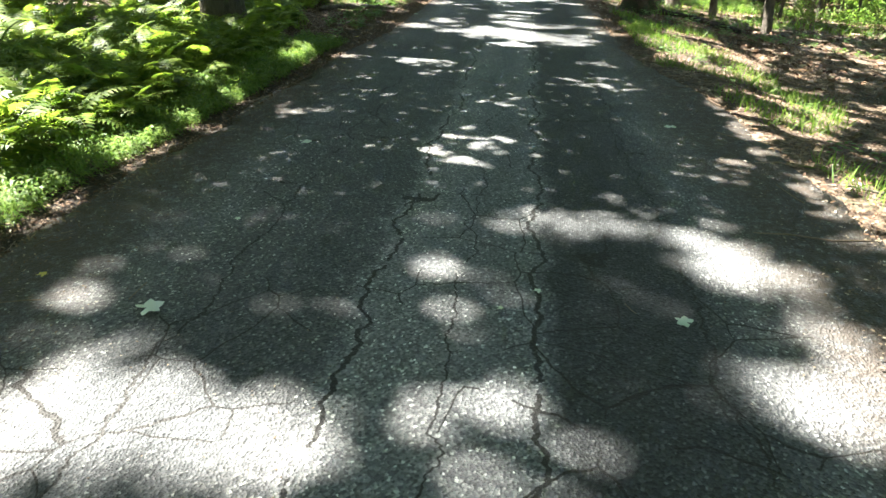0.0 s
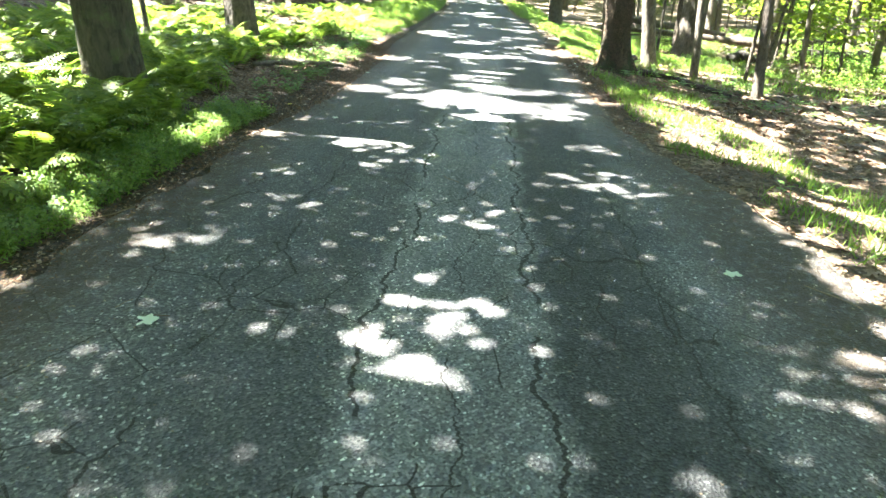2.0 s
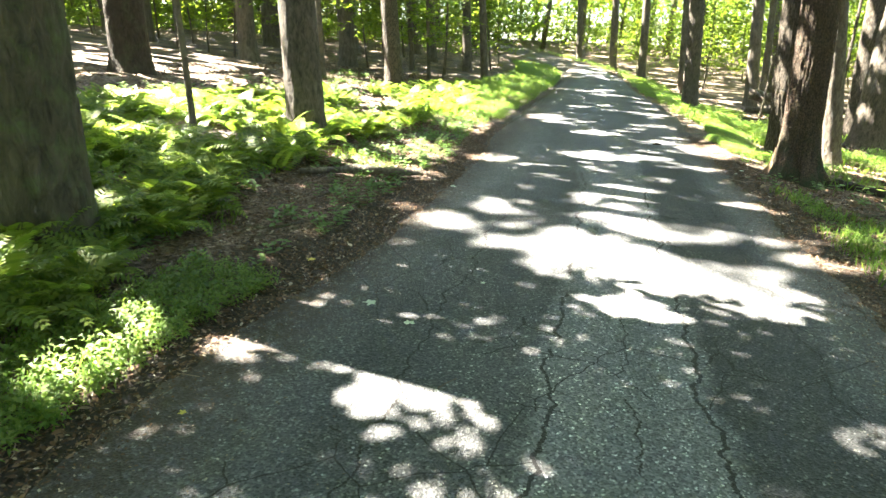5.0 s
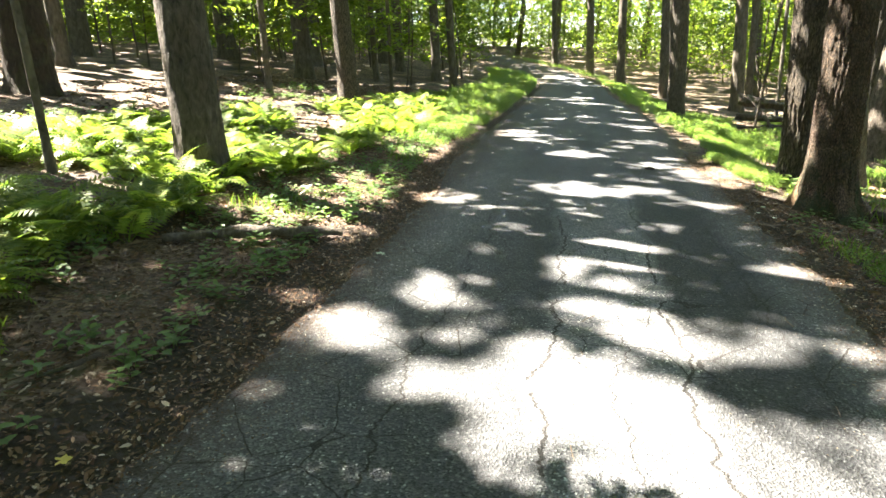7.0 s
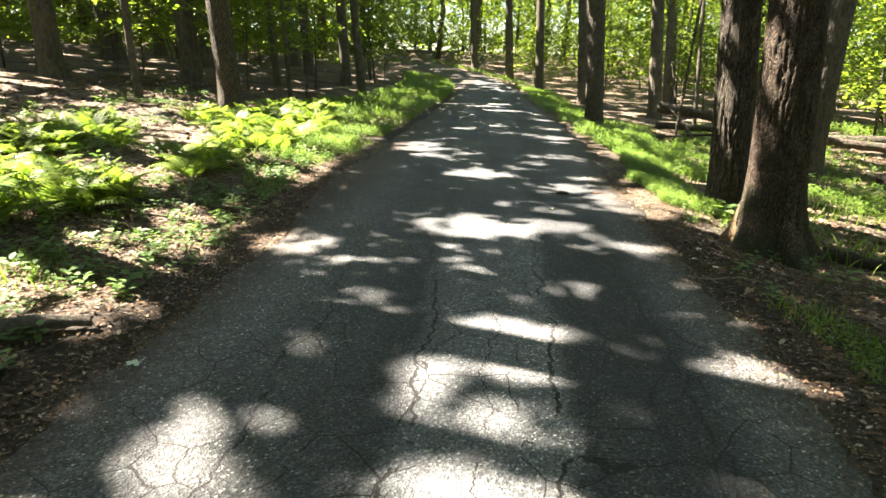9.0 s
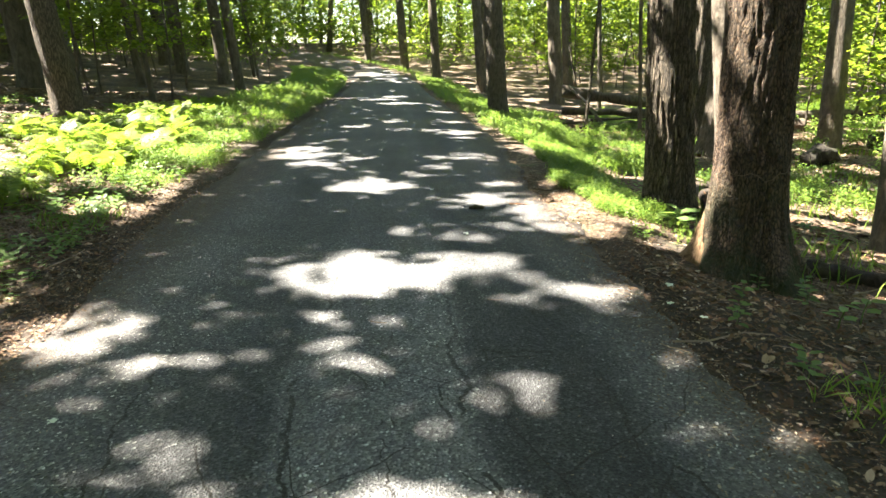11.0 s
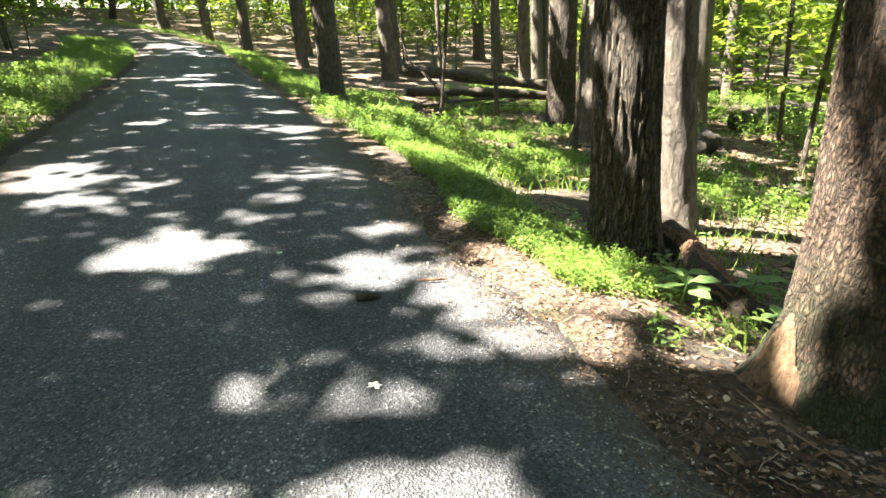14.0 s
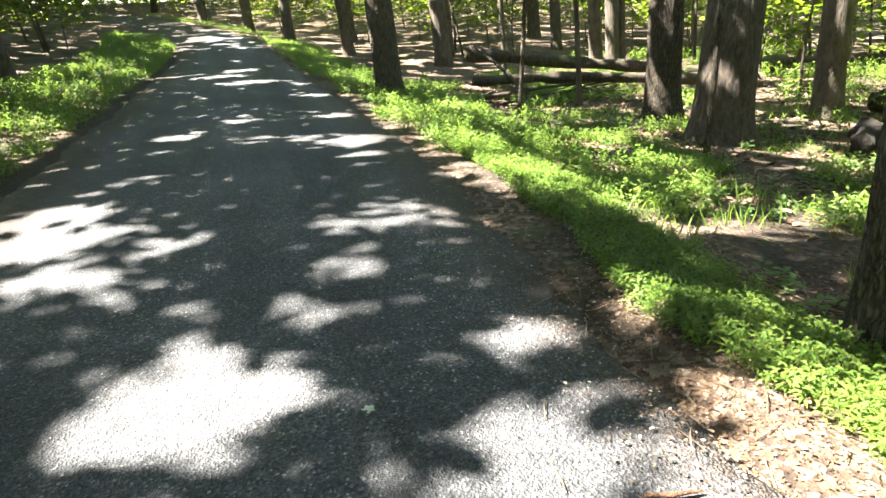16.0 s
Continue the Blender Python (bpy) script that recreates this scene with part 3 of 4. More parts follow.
# gaps in the added leaf roof, laid out by where their light should fall: x, y, half width, half length, share of leaves
# missing
GAPS_START = [(-1.35, 1.41, 0.25, 0.32, 1), (-1.06, 1.51, 0.19, 0.2, 0.9), (-0.74, 1.37, 0.23, 0.2, 1), (-0.31, 2.26, 0.17, 0.14, 0.6), (-0.06, 1.46, 0.25, 0.2, 0.75),
              (1, 2.71, 0.29, 0.18, 1), (0.76, 3.2, 0.33, 0.35, 0.6), (1.19, 2.19, 0.17, 0.13, 0.8), (0.99, 1.74, 0.17, 0.17, 1), (1.18, 1.86, 0.11, 0.3, 0.8)]
GAPS_FIRST = [(0.16, 3.02, 0.17, 0.15, 0.8), (0.8, 3.42, 0.2, 0.18, 0.62), (0.54, 3.06, 0.2, 0.12, 0.6), (0.83, 2.95, 0.18, 0.12, 0.7), (-0.39, 4.35, 0.31, 0.24, 0.8),
              (-0.59, 4, 0.23, 0.14, 0.7), (-1.1, 4.03, 0.23, 0.12, 0.5), (0.16, 3.62, 0.2, 0.13, 0.4), (1.22, 3.95, 0.15, 0.14, 0.5)]
GAPS_SECOND = [(-1.15, 7.47, 0.36, 0.35, 1), (-1.66, 6.46, 0.17, 0.14, 0.8), (0.75, 7.35, 0.26, 0.23, 0.8), (0.5, 6.38, 0.24, 0.27, 0.7), (-1.83, 5, 0.18, 0.18, 0.93),
               (-0.99, 6.47, 0.08, 0.16, 0.9), (-0.78, 6.71, 0.18, 0.12, 0.7), (-1.38, 5.68, 0.2, 0.17, 0.45), (-0.25, 5.56, 0.14, 0.12, 0.6), (0, 5.72, 0.11, 0.1, 0.7),
               (0.86, 6.43, 0.22, 0.33, 0.6)]
GAPS_THIRD = [(-0.56, 9.69, 0.6, 0.54, 1), (0.05, 9.42, 0.65, 0.38, 1), (0.59, 9.23, 0.39, 0.52, 1), (0.17, 10.44, 0.5, 0.2, 1), (1.14, 10.58, 0.25, 0.17, 1),
              (-1.69, 10.2, 0.29, 0.27, 1), (-1.35, 10.67, 0.29, 0.19, 1), (-0.24, 10.83, 0.23, 0.28, 0.9), (1.24, 10.06, 0.26, 0.16, 1), (-0.17, 8.62, 0.29, 0.13, 1),
              (-1.78, 7.71, 0.21, 0.17, 1), (-1.41, 7.75, 0.21, 0.15, 1), (-2.15, 7.56, 0.16, 0.13, 1), (-1.09, 8.1, 0.26, 0.15, 0.55), (-0.41, 8.1, 0.13, 0.03, 0.7)]
GAPS_FOURTH = [(-1.22, 11.16, 0.18, 0.18, 1), (-0.24, 11.24, 0.38, 0.16, 0.75), (0.15, 10.57, 0.36, 0.12, 0.75), (0.72, 10.68, 0.27, 0.18, 0.8), (1.22, 10.72, 0.18, 0.15, 0.8),
               (1.06, 11.87, 0.23, 0.24, 1), (-0.01, 11.71, 0.23, 0.18, 0.85), (-1, 10.31, 0.23, 0.14, 0.7)]
GAPS_FIFTH = [(-1.88, 13.74, 0.31, 0.31, 1), (-1.31, 13.24, 0.27, 0.13, 0.7), (-1.04, 12.53, 0.21, 0.13, 0.9), (-0.76, 12.33, 0.12, 0.07, 0.9), (-0.2, 12.27, 0.19, 0.07, 1),
              (0.01, 12.15, 0.2, 0.08, 1), (0.48, 12.03, 0.22, 0.09, 0.5), (-0.42, 11.66, 0.26, 0.08, 0.75), (0.34, 12.99, 0.18, 0.11, 0.9), (-0.13, 13.36, 0.23, 0.11, 0.5),
              (0.84, 14.02, 0.33, 0.2, 0.9), (-0.57, 11.62, 0.11, 0.09, 0.8)]
GAPS_SIXTH = [(-0.52, 14.62, 0.45, 0.23, 1), (-0.03, 14.51, 0.38, 0.19, 1), (0.24, 14.69, 0.4, 0.14, 1), (0.51, 14.33, 0.26, 0.11, 0.8), (0.33, 15.18, 0.21, 0.2, 0.9),
              (-0.68, 15.29, 0.22, 0.13, 0.6), (1, 14.17, 0.13, 0.13, 0.95), (0.52, 14.67, 0.17, 0.11, 0.7)]
GAPS_SEVENTH = [(-0.44, 17.33, 0.44, 0.35, 1), (0.57, 16.65, 0.34, 0.2, 1), (0.94, 17.37, 0.2, 0.14, 1), (0.9, 19.07, 0.33, 0.2, 0.9), (1.12, 15.68, 0.29, 0.25, 1),
                (1.4, 16.21, 0.23, 0.18, 1), (-0.07, 15.53, 0.13, 0.09, 0.75), (0.53, 15.61, 0.21, 0.13, 0.6), (0.15, 15.28, 0.16, 0.08, 0.5), (-0.44, 16.12, 0.13, 0.09, 0.6),
                (-1.49, 19.65, 0.53, 0.33, 1), (-1.68, 20.43, 0.48, 0.22, 1), (-0.81, 18.75, 0.36, 0.13, 0.6), (0.31, 18.38, 0.22, 0.11, 0.7)]
GAPS_END = [(-1.27, 18.94, 0.28, 0.14, 1), (-1.61, 20.16, 0.4, 0.13, 1), (-0.8, 19.32, 0.23, 0.12, 1), (-0.5, 18.25, 0.18, 0.1, 0.7), (1.55, 16.36, 0.27, 0.19, 1),
            (0.95, 16.87, 0.12, 0.07, 1), (0.91, 22.11, 0.39, 0.29, 1), (0.88, 21.22, 0.26, 0.3, 1), (-1.02, 23.4, 0.3, 0.16, 1), (-0.23, 22.76, 0.35, 0.14, 1),
            (0.46, 22.51, 0.24, 0.24, 0.9), (-0.29, 24.17, 0.25, 0.2, 0.9), (0.33, 19.24, 0.18, 0.07, 0.8), (0.83, 19.53, 0.26, 0.14, 0.6), (-0.16, 29.39, 0.69, 0.35, 1),
            (-0.13, 32.49, 0.53, 0.51, 1), (0.84, 24.04, 0.33, 0.2, 1), (0.94, 26.47, 0.32, 0.23, 1), (-0.77, 31.12, 0.63, 0.43, 0.9)]
GAPS_VERGE = [(1.35, 15.75, 0.36, 0.45, 1), (1.6, 16.3, 0.35, 0.5, 1), (1.15, 16.35, 0.3, 0.35, 0.9), (4.9, 15.65, 0.7, 0.25, 0.95), (0.95, 15.9, 0.2, 0.25, 0.8), (-0.4, 14.4, 0.6, 0.25, 1),
              (2.2, 8.3, 0.5, 0.4, 1), (2.6, 10.0, 0.6, 0.5, 1), (3.0, 6.6, 0.5, 0.3, 1), (2.08, 21.0, 0.28, 0.8, 1), (4.3, 17.3, 1.2, 0.55, 1), (3.4, 16.6, 0.8, 0.2, 0.8), (3.2, 14.5, 0.5, 0.16, 0.9),
              (2.5, 14.86, 0.5, 0.13, 1), (-3.0, 19.5, 0.5, 1.0, 1), (1.7, 16.35, 0.5, 0.5, 1), (2.0, 20.0, 0.35, 0.6, 0.8), (1.95, 15.3, 0.3, 0.12, 0.8)]
GAPS = GAPS_START + GAPS_FIRST + GAPS_SECOND + GAPS_THIRD + GAPS_FOURTH + GAPS_FIFTH + GAPS_SIXTH + GAPS_SEVENTH + GAPS_END + GAPS_VERGE


def sunlit(x, y):
    """Where the sun gets through to the ground at (x, y)."""
    w1, w2, w3 = field(x * 1.0, y * 1.0, 1.5), field(x * 3.3, y * 3.3, 4.5), field(x * 7.5, y * 7.5, 8.5)
    open_here = np.zeros(len(x), bool)
    lacy = (y > 3.2) & (y < 9.2)               # thin crowns over this stretch
    frayed = rng.uniform(-0.5, 0.5, len(x))    # thin leaf cover at the rims
    for cx, cy, rx, rl, share in GAPS:
        more = 0.03 if 3.2 < cy < 9.2 else 0.05          # the rims of a gap stay half dark
        d = ((x - cx) / (rx + more)) ** 2 + ((y - cy) / (rl + more)) ** 2
        ragged = lacy & (share < 1)
        near = d + 0.45 * w2 + np.where(ragged, 1.6, 0.8) * w3 + np.where(ragged, 1.3, 0.8) * frayed < 1.0
        gone = share if share == 1 else share - np.where(lacy, 0.2, 0.06)
        open_here |= near & (rng.uniform(0, 1, len(x)) < np.where(ragged, 0.9, 0.99) * gone)
    # leaf cover set by zone to brighten or darken the ground and trunks
    on_road = (x > left_edge(y) - 0.3) & (x < right_edge(y) + 0.4)
    share = np.where(on_road, np.where(lacy & (y < 7.3), 0.46, np.where(y < 14.8, 0.62, np.where(y < 20, 0.52, 0.38))), 0.1)
    share = np.where((x > 0.6) & (x < 1.6) & (y > 4.6) & (y < 6.0), 0.8, share)
    share = np.where((x < -2.4) & (x > -8) & (y < 9.5), 0.08, share)
    share = np.where((x < -2.2) & (x > -5.5) & (y > 9.5) & (y < 12.2), 0.16, share)
    share = np.where((x < -2.5) & (x > -15) & (y > 12.2) & (y < 25), np.where(x < -7, -0.04, -0.16), share)
    share = np.where((x > 1.6) & (x < 5) & (y < 12), 0.04, share)
    share = np.where((x > 1.5) & (x < 4.4) & (y > 12) & (y < 16.4), 0.42, share)
    share = np.where((x > 1.2) & (x < 2.5) & (y > 11.8) & (y < 14.0), 0.65, share)
    share = np.where((x > 2.3) & (x < 3.7) & (y > 16) & (y < 18), 0.42, share)
    share = np.where((x > 1.35) & (x < np.where(y < 19, 2.2, 3.6)) & (y > 16.8) & (y < 27), 0.0, share)
    share = np.where((x < -1.9) & (x > -3.6) & (y > 7.6) & (y < 11.5), 0.45, share)
    share = np.where((x < -5) & (y > 26), 0.3, share)
    share = np.where((x > 7) & (x < 22) & (y > 12) & (y < 36), -0.14, share)
    share = np.where((y > 40) | (x > 22) | (x < -17), np.where(x > -3, 0.0, 0.3), share)
    return open_here | (0.5 * w1 + 0.5 * w2 + 0.4 * w3 + np.where(lacy, 0.08, 0.2) * frayed > share)


def canopy(x, y, low, high, size):
    """Leaves of the added forest roof over ground points (x, y), each set on the sun's way to shade its point."""
    keep = ~sunlit(x, y)
    x, y = x[keep], y[keep]
    z = rng.uniform(low, high, len(x))
    P = np.stack([x - SHADE_X * z, y - SHADE_Y * z, z], -1)
    R = turns(rng.uniform(0, 6.28, len(x)), rng.normal(0, 0.3, len(x)), rng.normal(0, 0.3, len(x)))
    return P, R, rng.uniform(0.85, 1.2, len(x)) * size


def lattice(x0, x1, y0, y1, step, hole=None):
    X, Y = np.meshgrid(np.arange(x0, x1, step), np.arange(y0, y1, step * 0.87), indexing="ij")
    X = X + 0.5 * step * (np.arange(X.shape[1]) % 2)[None]
    x, y = X.ravel(), Y.ravel()
    x, y = x + rng.normal(0, 0.22 * step, len(x)), y + rng.normal(0, 0.22 * step, len(x))
    if hole:
        m = ~((x > hole[0]) & (x < hole[1]) & (y > hole[2]) & (y < hole[3]))
        x, y = x[m], y[m]
    return x, y


near_zone = (-9.0, 9.0, -2.5, 32.0)
lane_zone = (-2.7, 2.2, 0.2, 20.0)
first_zone, lacy_zone, soft_zone, mixed_zone = (-2.7, 2.2, 0.2, 3.2), (-2.7, 2.2, 3.2, 9.2), (-2.7, 2.2, 9.2, 12.1), (-2.7, 2.2, 12.1, 20.0)
layers = [canopy(*lattice(*lacy_zone, 0.075), 5.0, 7.0, 0.155), canopy(*lattice(*lacy_zone, 0.075), 6.0, 8.5, 0.155),
          canopy(*lattice(*first_zone, 0.13), 13.0, 17.0, 0.27), canopy(*lattice(*first_zone, 0.13), 14.0, 19.0, 0.27),
          canopy(*lattice(*soft_zone, 0.13), 14.0, 18.0, 0.27), canopy(*lattice(*soft_zone, 0.13), 15.0, 19.5, 0.27),
          canopy(*lattice(*mixed_zone, 0.12), 8.0, 12.0, 0.25), canopy(*lattice(*mixed_zone, 0.12), 11.0, 16.0, 0.25),
          canopy(*lattice(-110, 110, -90, 125, 1.1, (-45, 42, -28, 85)), 8.0, 14.5, 2.0),
          canopy(*lattice(*near_zone, 0.145, lane_zone), 7.5, 10.5, 0.3), canopy(*lattice(*near_zone, 0.145, lane_zone), 8.5, 13.0, 0.3),
          canopy(*lattice(-45, 42, -28, 85, 0.55, near_zone), 8.0, 14.5, 1.15), canopy(*lattice(-45, 42, -28, 85, 0.8, near_zone), 8.0, 14.5, 1.3)]
LP, LR, LS = (np.concatenate([l[k] for l in layers]) for k in range(3))
roots = np.array([t.location[:2] for t in TREES])
owner = np.empty(len(LP), int)
for a in range(0, len(LP), 4000):
    d = ((LP[a:a + 4000, None, :2] - roots[None]) ** 2).sum(-1)
    owner[a:a + 4000] = d.argmin(1)
for k, t in enumerate(TREES):
    mine = owner == k
    if mine.sum() > 3:
        part("crown", mesh_of("crown", *strew(LEAF, LR[mine], LS[mine], LP[mine] - np.array(t.location)), LEAF_CANOPY), t, "leafy green crown added overhead, gaps laid out to shape the sunlight")


# ---- saplings and understory ----
def sapling(x, y, height, leaves, spread, leaf=0.15, lean=(0.0, 0.0), bare=0.25):
    """A thin stem with flat sprays of leaves."""
    root = new("sapling")
    root.location = (x, y, float(land(x, y)))
    tagged(root, "thin understory sapling with flat sprays of bright leaves", "sapling", "understory saplings")
    u = np.linspace(0, 1, 8)
    P = np.stack([lean[0] * height * u + 0.06 * np.sin(5 * u + x), lean[1] * height * u + 0.05 * np.sin(4 * u + y), height * u - 0.05], -1)
    part("stem", mesh_of("stem", *tube(P, (0.008 + 0.006 * height) * (1 - 0.8 * u), 6), BARK_GREY), root)
    n = max(4, leaves // 26)
    h = rng.uniform(bare, 1.0, n)
    a = rng.uniform(0, 6.28, n)
    d = spread * (1.1 - 0.6 * h) * rng.uniform(0.3, 1.0, n)
    C = np.stack([lean[0] * height * h + d * np.cos(a), lean[1] * height * h + d * np.sin(a), height * h + 0.15 * d], -1)
    k = rng.integers(0, n, leaves)
    Q = C[k] + rng.normal(0, 1, (leaves, 3)) * np.array([0.26, 0.26, 0.07]) * (0.5 + 0.35 * spread)
    R = turns(rng.uniform(0, 6.28, leaves), rng.normal(0.15, 0.3, leaves), rng.normal(0, 0.35, leaves))
    part("crown", mesh_of("crown", *strew(LEAF, R, rng.uniform(0.7, 1.25, leaves) * leaf, Q), LEAF_UNDER), root)
    for hh, dd, c in zip(h[:6], d, C):
        part("branch", mesh_of("branch", *tube([(lean[0] * height * hh, lean[1] * height * hh, height * hh - 0.1 * dd), tuple(c)], [0.012, 0.004], 4), BARK_GREY), root)


for i in range(130):
    side = (0, 1, 2, 1)[i % 4]
    if side == 0:
        x, y = rng.uniform(-22, -5.5), rng.uniform(25, 50)
    elif side == 1:
        x, y = rng.uniform(7.5, 26), rng.uniform(14, 42)
    else:
        x, y = rng.uniform(-14, 18), rng.uniform(38, 56)
        if left_edge(y) - 2.5 < x < right_edge(y) + 2.5:
            x += 9
    hgt = rng.uniform(2.5, 6.5)
    sapling(x, y, hgt, int(260 + 90 * hgt), rng.uniform(0.9, 1.9), rng.uniform(0.14, 0.2), (rng.normal(-0.06, 0.06), rng.normal(0, 0.05)))

# far woods: stems and leaf masses past the trees that can be told apart
n = 330
ang, dist = rng.uniform(0, 6.283, n), rng.uniform(44, 80, n)
fx, fy = dist * np.cos(ang), 18 + dist * np.sin(ang)
ok = ~((fx > left_edge(fy) - 2) & (fx < right_edge(fy) + 2))
stems = [tube([(x, y, float(land(x, y)) - 0.2), (x + rng.normal(0, 0.2), y, 6), (x + rng.normal(0, 0.4), y, 15)], [r, 0.8 * r, 0.3 * r], 7)
         for x, y, r in zip(fx[ok], fy[ok], rng.uniform(0.1, 0.36, ok.sum()))]
tagged(new("far_woods_trunks", mesh_of("far_woods_trunks", *joined(stems), BARK_FAR)), "many far brown trunks of the surrounding wood", "woods", kind="stuff")
m = 520000
c = 8500
ang, dist = np.where(np.arange(c) % 5 < 3, rng.uniform(0.6, 2.95, c), rng.uniform(0, 6.283, c)), 78 - 46 * rng.uniform(0, 1, c) ** 1.5
CC = np.stack([dist * np.cos(ang), 18 + dist * np.sin(ang), 0.3 + 10 * rng.uniform(0, 1, c) ** 1.5], -1)
kept = (~((CC[:, 0] > left_edge(CC[:, 1]) - 4.5) & (CC[:, 0] < right_edge(CC[:, 1]) + 4.0) & (CC[:, 2] < 7) & (CC[:, 1] < 62)) & ~((CC[:, 1] > -20) & (CC[:, 1] < 30) & (np.abs(CC[:, 0]) < 20)))
CC = CC[kept]
CC[:, 2] += rise(CC[:, 1])
k = rng.integers(0, len(CC), m)
Q = CC[k] + rng.normal(0, 1, (m, 3)) * np.array([1.2, 1.2, 0.4])
Q[:, 2] = np.maximum(Q[:, 2], land(Q[:, 0], Q[:, 1]) + 0.2)
R = turns(rng.uniform(0, 6.28, m), rng.normal(0.1, 0.35, m), rng.normal(0, 0.35, m))
tagged(new("far_woods_leaves", mesh_of("far_woods_leaves", *strew(FAR_LEAF, R, rng.uniform(0.7, 1.4, m) * np.interp(dist[kept][k], [30, 55, 78], [0.16, 0.23, 0.37]), Q), LEAF_UNDER)),
       "far sunlit green foliage of the surrounding wood", "foliage", kind="stuff")


# the wood goes on beyond: tall dense foliage closing the view between the far stems
m = 26000
ang, dist = rng.uniform(0, 6.283, m), rng.uniform(80, 90, m)
qx, qy = dist * np.cos(ang), 18 + dist * np.sin(ang)
Q = np.stack([qx, qy, land(qx, qy) + 8.5 * rng.uniform(0, 1, m) ** 1.3], -1)
R = turns(rng.uniform(0, 6.28, m), rng.normal(0.1, 0.6, m), rng.normal(0, 0.6, m))
tagged(new("outer_woods_leaves", mesh_of("outer_woods_leaves", *strew(FAR_LEAF, R, rng.uniform(0.7, 1.4, m) * 0.9, Q), LEAF_UNDER)),
       "dense green foliage at the end of the view", "foliage", kind="stuff")


# ---- low plants ----
def points_in(x0, x1, y0, y1, n, test=None):
    x, y = rng.uniform(x0, x1, n), rng.uniform(y0, y1, n)
    if test is not None:
        m = test(x, y)
        x, y = x[m], y[m]
    return x, y


def fern(x, y, size):
    root = new("fern")
    root.location = (x, y, float(land(x, y)) - 0.02)
    tagged(root, "fresh green fern with arching lacy fronds", "fern", "ferns beside the lane")
    n = int(rng.integers(6, 9))
    for k in range(n):
        f = part("frond", FROND_MESHES[int(rng.integers(0, 3))], root)
        f.matrix_basis = pose(0, 0, 0, 0, 0, 360 * k / n + rng.uniform(-18, 18)) @ pose(0, 0, 0, rng.uniform(-14, 14), rng.uniform(-8, 22), 0) @ Matrix.Scale(size * rng.uniform(0.75, 1.15), 4)


FROND_MESHES = [mesh_of("frond", V, F, LEAF_FERN) for V, F in FRONDS]


def fern_front(y):
    return np.interp(y, [2, 7, 9, 11, 14, 18, 27], [-2.9, -2.85, -3.25, -3.65, -3.6, -3.2, -4.3])


fx, fy = points_in(-5.2, -2.8, 2.2, 16, 900, lambda x, y: (x < fern_front(y) - 0.12) & (field(x * 0.7, y * 0.7, 2.2) > -0.32))
order = np.argsort(-(fx * 1.0 - 0.05 * fy))
chosen = order[:115]
for i in chosen:
    fern(fx[i], fy[i], rng.uniform(0.36, 0.6))
bx, by = points_in(-8.0, -2.9, 1.5, 27, 2500, lambda x, y: (x < fern_front(y) - 0.1) & (x > -4.6 - 0.22 * (27 - y)) & (field(x * 0.5, y * 0.5, 2.2) > -0.18))
pairs = []
for k in range(3):
    n = len(bx) * 2
    px, py = np.repeat(bx, 2), np.repeat(by, 2)
    sz = np.repeat(rng.uniform(0.36, 0.62, len(bx)), 2) * rng.uniform(0.8, 1.15, n)
    pairs.append(strew(FRONDS[k], turns(rng.uniform(0, 6.28, n), rng.uniform(-0.1, 0.45, n), rng.normal(0, 0.2, n)), sz, np.stack([px, py, land(px, py) - 0.02], -1)))
tagged(new("fern_bed", mesh_of("fern_bed", *joined(pairs), LEAF_FERN)), "dense bed of green ferns on the bank", "ferns", kind="stuff")


def grass(name, label, zones, shape, lo, hi, material, tilt=0.25):
    pairs = []
    for x0, x1, y0, y1, n, size, test in zones:
        x, y = points_in(x0, x1, y0, y1, n, test)
        k = len(x)
        pairs.append(strew(shape, turns(rng.uniform(0, 6.28, k), rng.normal(0.05, tilt, k), rng.normal(0, tilt, k)),
                           rng.uniform(lo, hi, k) * size, np.stack([x, y, land(x, y) - 0.01], -1)))
    return tagged(new(name, mesh_of(name, *joined(pairs), material)), label, "grass", kind="stuff")


def right_strip(width, thin=-0.5, edge=0.18):
    return lambda x, y: (x > right_edge(y) + edge + 0.25 * field(y * 0.9, y * 0, 6.6)) & (x < right_edge(y) + width) & (field(x * 0.8, y * 0.8, 8.8) > thin)


def left_strip(width, thin=-0.5):
    return lambda x, y: (x < left_edge(y) - 0.2) & (x > left_edge(y) - width) & (field(x * 0.8, y * 0.8, 8.1) > thin)


grass("verge_grass_right", "bright green leafy stilt grass along the lane",
      [(1.0, 3.6, 15.9, 22, 16000, 0.5, right_strip(1.15, -0.6, 0.36)), (2.2, 4.6, 19.6, 24, 5000, 0.6, lambda x, y: field(x * 0.7, y * 0.7, 2.8) > -0.12), (-0.5, 4.5, 21, 42, 15000, 0.85, right_strip(1.9, -0.6)), (-12, 3.5, 40, 62, 9000, 1.0, right_strip(2.2, -0.5)), (2.6, 7.0, 17.5, 32, 9000, 0.85, lambda x, y: field(x * 0.55, y * 0.55, 5.8) > 0.16), (1.5, 2.5, 10.6, 12.6, 700, 0.5, right_strip(0.75, -0.2, 0.3)), (7.0, 18, 14, 34, 6500, 1.5, lambda x, y: field(x * 0.4, y * 0.4, 5.1) > 0.02),
       (1.7, 2.9, 15.3, 17.0, 260, 0.6, right_strip(1.2, 0.05))],
      STILT, 0.16, 0.3, LEAF_GRASS)
